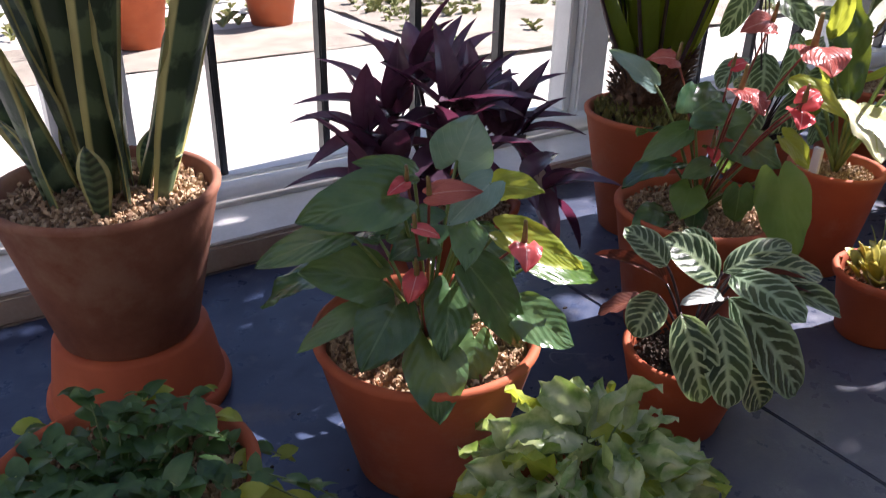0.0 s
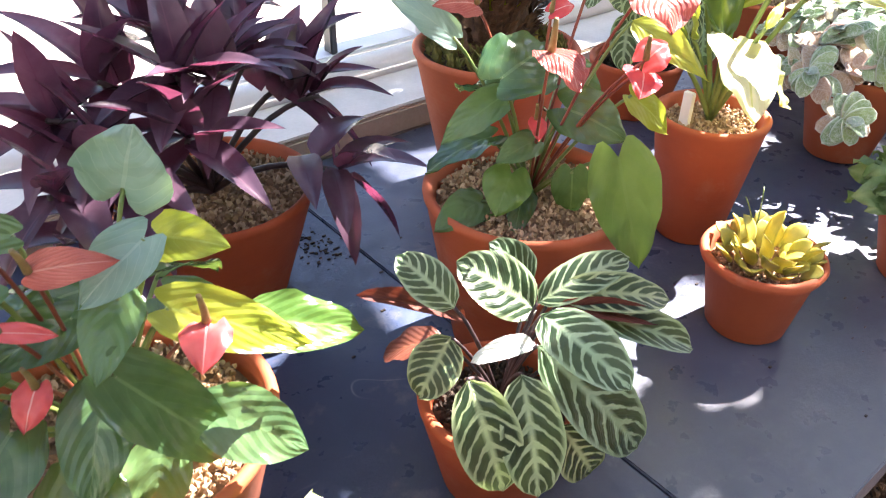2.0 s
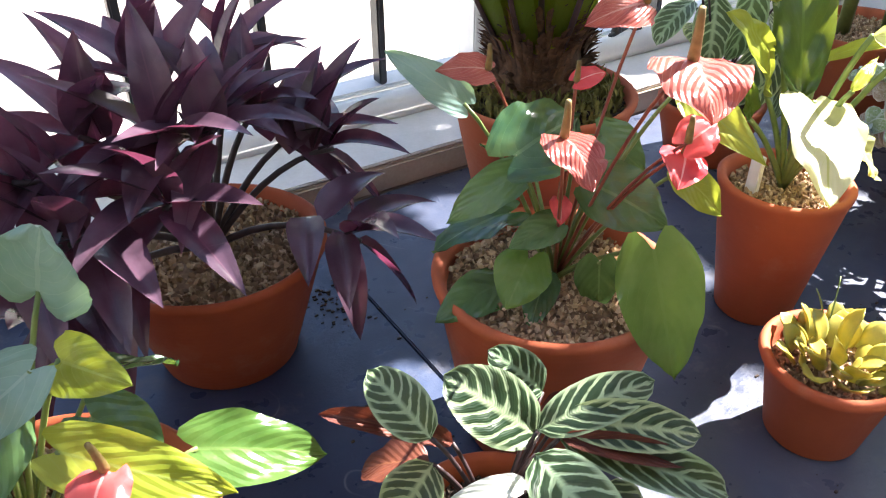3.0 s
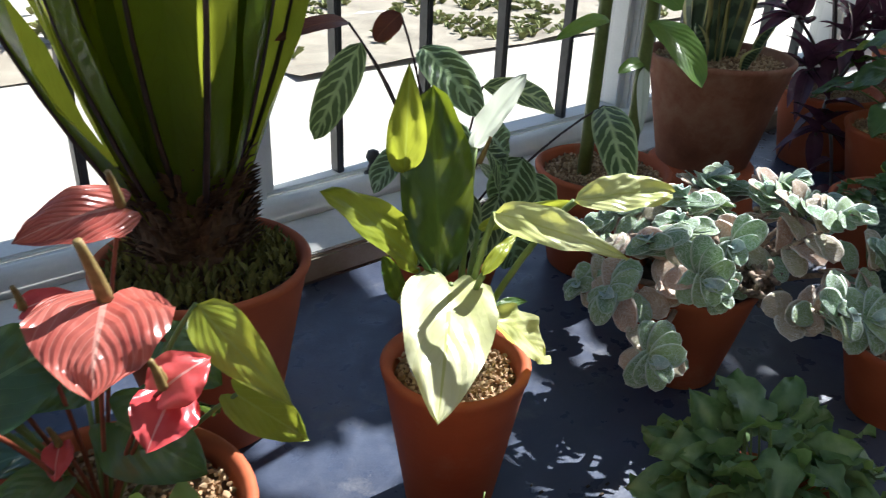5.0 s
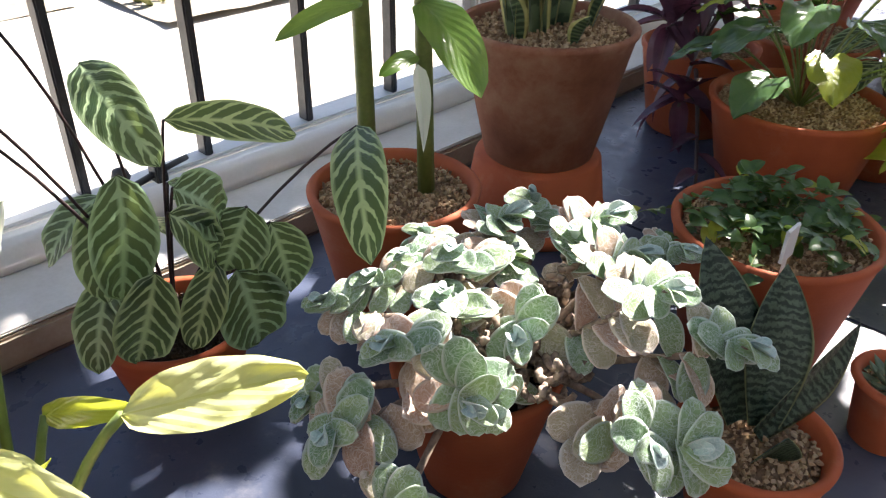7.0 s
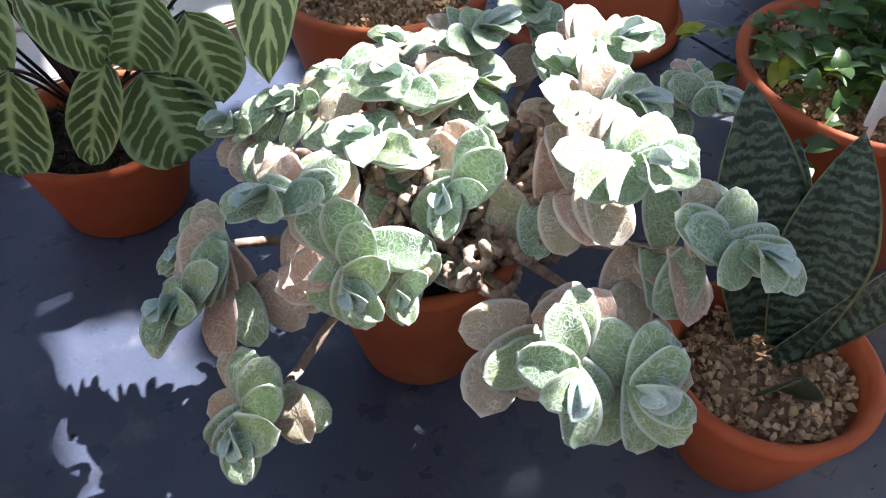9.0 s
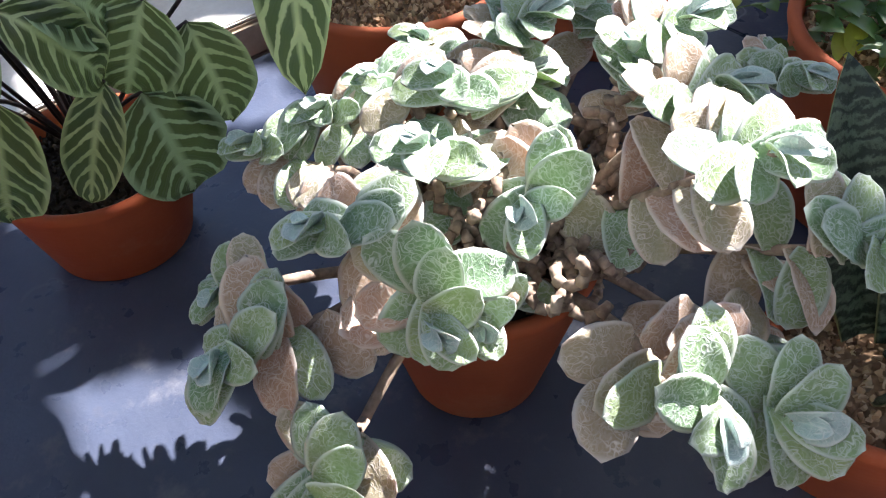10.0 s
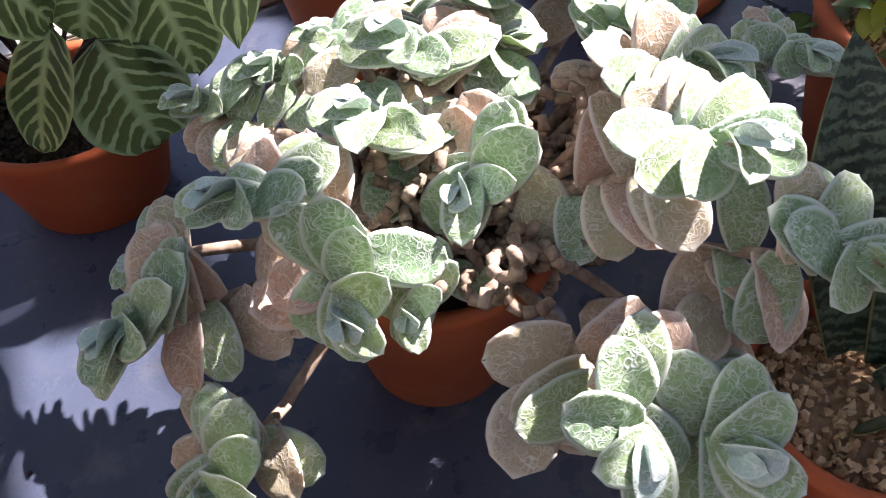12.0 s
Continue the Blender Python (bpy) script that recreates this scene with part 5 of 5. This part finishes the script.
# pale pink anthurium further along
A3 = potted("anthurium", "anthurium with pale pink flowers in a wide clay pot", 1.69, 0.44, 0.147, 0.19, foot=0.7, seed=19)
rnd = random.Random(71)
R3 = (1.69, 0.44, 0.97)
for i in range(20):
    a, q = i * 2.4, 0.05 + 0.10 * math.sqrt(i / 20)
    z = 1.19 - 0.16 * (i / 20)
    b = Vector((1.69 + q * math.cos(a), 0.44 + q * math.sin(a), z))
    anth(A3, R3, b, b + Vector((0.09 * math.cos(a), 0.09 * math.sin(a), -0.04)), 0.075, ANTH if i % 6 else YOUNG)
for i in range(6):
    a = i * 1.3
    b = Vector((1.69 + 0.05 * math.cos(a), 0.44 + 0.05 * math.sin(a), 1.20 + 0.012 * i))
    leaf(A3, WHITE_SPATHE if i % 2 else PINK, b, b + Vector((0.03 * math.cos(a), 0.03 * math.sin(a), 0.025)), 0.035, "spathe", root=R3, stalk=RED_STEM, shape="heart", fold=0.4)

# lime-leaved plant and striped neighbour
Y1 = potted("lime_plant", "bright lime-green leafy plant in a clay pot", 1.75, 0.16, 0.075, 0.11, foot=0.7, seed=20)
for i in range(30):
    a, q = i * 2.4, 0.12 * math.sqrt(i / 30)
    b = Vector((1.75 + q * math.cos(a), 0.16 + q * math.sin(a), 1.07 - 0.15 * (i / 30)))
    leaf(Y1, LIME, b, b + Vector((0.085 * math.cos(a), 0.085 * math.sin(a), -0.02)), 0.06, root=(1.75, 0.16, 0.90), shape="heart", fold=0.2, roll=rnd.uniform(-30, 30))
C3 = potted("peacock_plant", "striped peacock plant among the further pots", 1.93, 0.36, 0.09, 0.11, foot=0.68, seed=22)
for i in range(12):
    a = i * 2.4
    b = Vector((1.93 + 0.05 * math.cos(a), 0.36 + 0.05 * math.sin(a), 1.09 - 0.008 * i))
    peacock(C3, (1.93, 0.36, 0.90), b, b + Vector((0.10 * math.cos(a), 0.10 * math.sin(a), -0.06)), 0.055, roll=rnd.uniform(-20, 20))

peacock(C3, (1.93, 0.36, 0.90), (2.071, 0.300, 0.995), (1.968, 0.260, 0.853), 0.085, face=(-0.8, -0.3, 0.5))


# further pots, the same plants repeated along the bench
def far_bush(x, y, r, h, seed, label, mat, tall):
    t = potted("leafy_plant", label, x, y, r, h, foot=0.7, seed=seed)
    rnd = random.Random(seed)
    part("cane", tube([(x, y, BENCH + h - 0.02), (x + 0.01, y, BENCH + h + tall * 0.5), (x, y, BENCH + h + tall)], 0.012, 0.008), DARK_STEM, t)
    for i in range(34):
        a = i * 2.4
        s = rnd.uniform(0.3, 1.0)
        b = Vector((x + 0.03 * math.cos(a), y + 0.03 * math.sin(a), BENCH + h + tall * s))
        leaf(t, mat, b, b + Vector((0.15 * math.cos(a), 0.15 * math.sin(a), rnd.uniform(-0.05, 0.06))), 0.08, shape="oval", fold=0.2, sag=0.12, nu=4, nv=8)


far_bush(2.22, 0.62, 0.15, 0.15, 81, "leafy green plant in a wide clay pot", CANE_LEAF, 0.3)
far_bush(2.35, 0.22, 0.13, 0.16, 82, "dark leafy plant in a clay pot", ANTH, 00.3)
far_bush(2.70, 0.45, 0.15, 0.18, 83, "tall leafy plant in a clay pot", CANE_LEAF, 0.3)
far_bush(2.62, 0.80, 0.14, 0.17, 84, "tall dark leafy plant in a clay pot", ANTH, 0.3)

# plants on the lower step in front of the bench
def low_pot(x, y, z, r, h, seed):
    t = thing("low_pot", "terracotta pot of rough soil standing below the bench", "flowerpot", (x, y, 0.0), "pots below the bench")
    part("stand", box(bmesh.new(), x - 0.16, y - 0.14, 0.0, x + 0.16, y + 0.14, z, 0.01), STONE, t, "stone block under the pot")
    part("pot", lathe(plain_profile(r, h), (x, y, z)), POT, t)
    part("soil", lathe([(0.001, -0.02), (r - 0.013, -0.02), (r - 0.012, -0.006), (0.001, 0.004)], (x, y, z + h - 0.02), 24), SOIL, t)
    tagged(part("mulch", gravel_bed((x, y, z + h - 0.015), r - 0.02, 0.008, seed), FIBRE, t), kind="stuff")
    return t


low_pot(0.61, 0.05, 0.28, 0.13, 0.17, 91)
leafy_pot = low_pot(1.69, -0.12, 0.40, 0.14, 0.17, 92)
rnd = random.Random(93)
for i in range(26):
    a, q = i * 2.4, 0.09 * math.sqrt(i / 26)
    b = Vector((1.69 + q * math.cos(a), -0.12 + q * math.sin(a), 0.56))
    leaf(leafy_pot, VINE, b, b + Vector((0.06 * math.cos(a), 0.06 * math.sin(a), rnd.uniform(0.02, 0.09))), 0.035, shape="heart", fold=0.2, sag=0.15)


# a vine on wires under the roof glass, added unseen to dapple the bench
# holes left in its leaves where sun should land: x, y, z, radius
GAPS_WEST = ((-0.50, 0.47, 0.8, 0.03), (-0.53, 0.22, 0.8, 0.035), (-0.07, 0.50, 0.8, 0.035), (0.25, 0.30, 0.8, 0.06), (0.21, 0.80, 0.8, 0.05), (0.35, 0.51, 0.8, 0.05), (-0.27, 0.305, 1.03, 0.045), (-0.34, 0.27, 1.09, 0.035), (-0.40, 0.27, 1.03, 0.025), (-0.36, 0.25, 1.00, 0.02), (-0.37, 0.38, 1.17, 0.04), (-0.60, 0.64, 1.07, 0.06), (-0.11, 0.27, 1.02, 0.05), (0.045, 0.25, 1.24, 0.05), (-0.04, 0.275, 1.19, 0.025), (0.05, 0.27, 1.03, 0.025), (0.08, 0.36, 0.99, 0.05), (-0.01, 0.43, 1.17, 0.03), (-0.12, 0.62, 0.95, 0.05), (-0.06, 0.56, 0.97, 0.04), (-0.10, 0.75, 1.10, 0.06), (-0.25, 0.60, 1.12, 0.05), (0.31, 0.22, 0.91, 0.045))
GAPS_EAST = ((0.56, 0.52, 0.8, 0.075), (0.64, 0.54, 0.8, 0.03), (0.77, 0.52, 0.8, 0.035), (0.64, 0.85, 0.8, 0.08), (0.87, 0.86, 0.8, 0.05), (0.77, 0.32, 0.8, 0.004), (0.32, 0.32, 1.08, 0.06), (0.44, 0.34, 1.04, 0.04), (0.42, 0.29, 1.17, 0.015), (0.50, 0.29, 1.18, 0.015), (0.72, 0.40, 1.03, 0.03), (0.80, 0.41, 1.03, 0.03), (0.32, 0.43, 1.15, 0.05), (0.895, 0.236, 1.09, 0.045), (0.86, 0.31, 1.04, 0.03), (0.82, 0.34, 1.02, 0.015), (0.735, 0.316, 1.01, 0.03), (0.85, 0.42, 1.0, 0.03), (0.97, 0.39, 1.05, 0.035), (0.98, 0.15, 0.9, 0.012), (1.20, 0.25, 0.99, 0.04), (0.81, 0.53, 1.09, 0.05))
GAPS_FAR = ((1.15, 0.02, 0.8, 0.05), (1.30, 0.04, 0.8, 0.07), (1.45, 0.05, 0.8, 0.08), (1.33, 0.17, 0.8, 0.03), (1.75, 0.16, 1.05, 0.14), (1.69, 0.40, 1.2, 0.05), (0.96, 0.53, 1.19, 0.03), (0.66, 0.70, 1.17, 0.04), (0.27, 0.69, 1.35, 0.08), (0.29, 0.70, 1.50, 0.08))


def shade_vine():
    """Leaves on wires, left out around the gaps so that the sun comes down to the bench and the plants there."""
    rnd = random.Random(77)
    t = thing("added_shade_vine", "unseen vine on wires under the glass roof, added to shape the sun patches", "climbing plant", (2.2, 0.4, 2.75))
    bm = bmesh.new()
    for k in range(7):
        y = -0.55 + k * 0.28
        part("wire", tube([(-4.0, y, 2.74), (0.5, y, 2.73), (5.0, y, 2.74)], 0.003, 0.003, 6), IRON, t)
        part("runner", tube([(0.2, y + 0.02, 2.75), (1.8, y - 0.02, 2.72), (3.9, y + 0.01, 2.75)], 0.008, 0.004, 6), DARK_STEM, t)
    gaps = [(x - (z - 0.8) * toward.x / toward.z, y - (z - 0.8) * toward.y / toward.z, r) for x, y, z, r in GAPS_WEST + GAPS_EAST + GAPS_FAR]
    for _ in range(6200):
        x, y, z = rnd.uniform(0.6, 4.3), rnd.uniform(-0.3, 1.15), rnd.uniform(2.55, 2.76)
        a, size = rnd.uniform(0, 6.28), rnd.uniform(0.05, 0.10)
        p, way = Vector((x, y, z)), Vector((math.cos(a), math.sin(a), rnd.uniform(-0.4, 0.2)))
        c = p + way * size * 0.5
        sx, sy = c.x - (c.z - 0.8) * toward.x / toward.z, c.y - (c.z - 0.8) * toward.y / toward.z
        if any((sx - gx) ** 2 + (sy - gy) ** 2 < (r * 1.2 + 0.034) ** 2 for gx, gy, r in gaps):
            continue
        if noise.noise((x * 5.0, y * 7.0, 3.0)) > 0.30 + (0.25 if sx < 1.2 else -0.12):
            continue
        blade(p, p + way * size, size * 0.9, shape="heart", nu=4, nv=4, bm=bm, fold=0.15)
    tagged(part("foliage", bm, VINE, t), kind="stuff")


shade_vine()

# litter on the slate
rnd = random.Random(99)
crumbs = bmesh.new()
for cx, cy, spread, count in ((-0.043, 0.69, 0.05, 90), (0.35, 0.12, 0.2, 30), (0.5, 0.28, 0.12, 26), (-0.55, 0.33, 0.12, 24), (0.9, 0.1, 0.2, 20), (0.0, 0.5, 0.2, 24)):
    for _ in range(count):
        x, y, s = rnd.gauss(cx, spread * 0.5), rnd.gauss(cy, spread * 0.5), rnd.uniform(0.0008, 0.0028)
        if 0.01 < y < 0.9:
            box(crumbs, x, y, BENCH, x + s * rnd.uniform(1, 2.5), y + s, BENCH + s * 0.7)
tagged(mesh_object("litter", crumbs, SOIL), "crumbs of soil and bark scattered on the slate", "litter", kind="stuff")
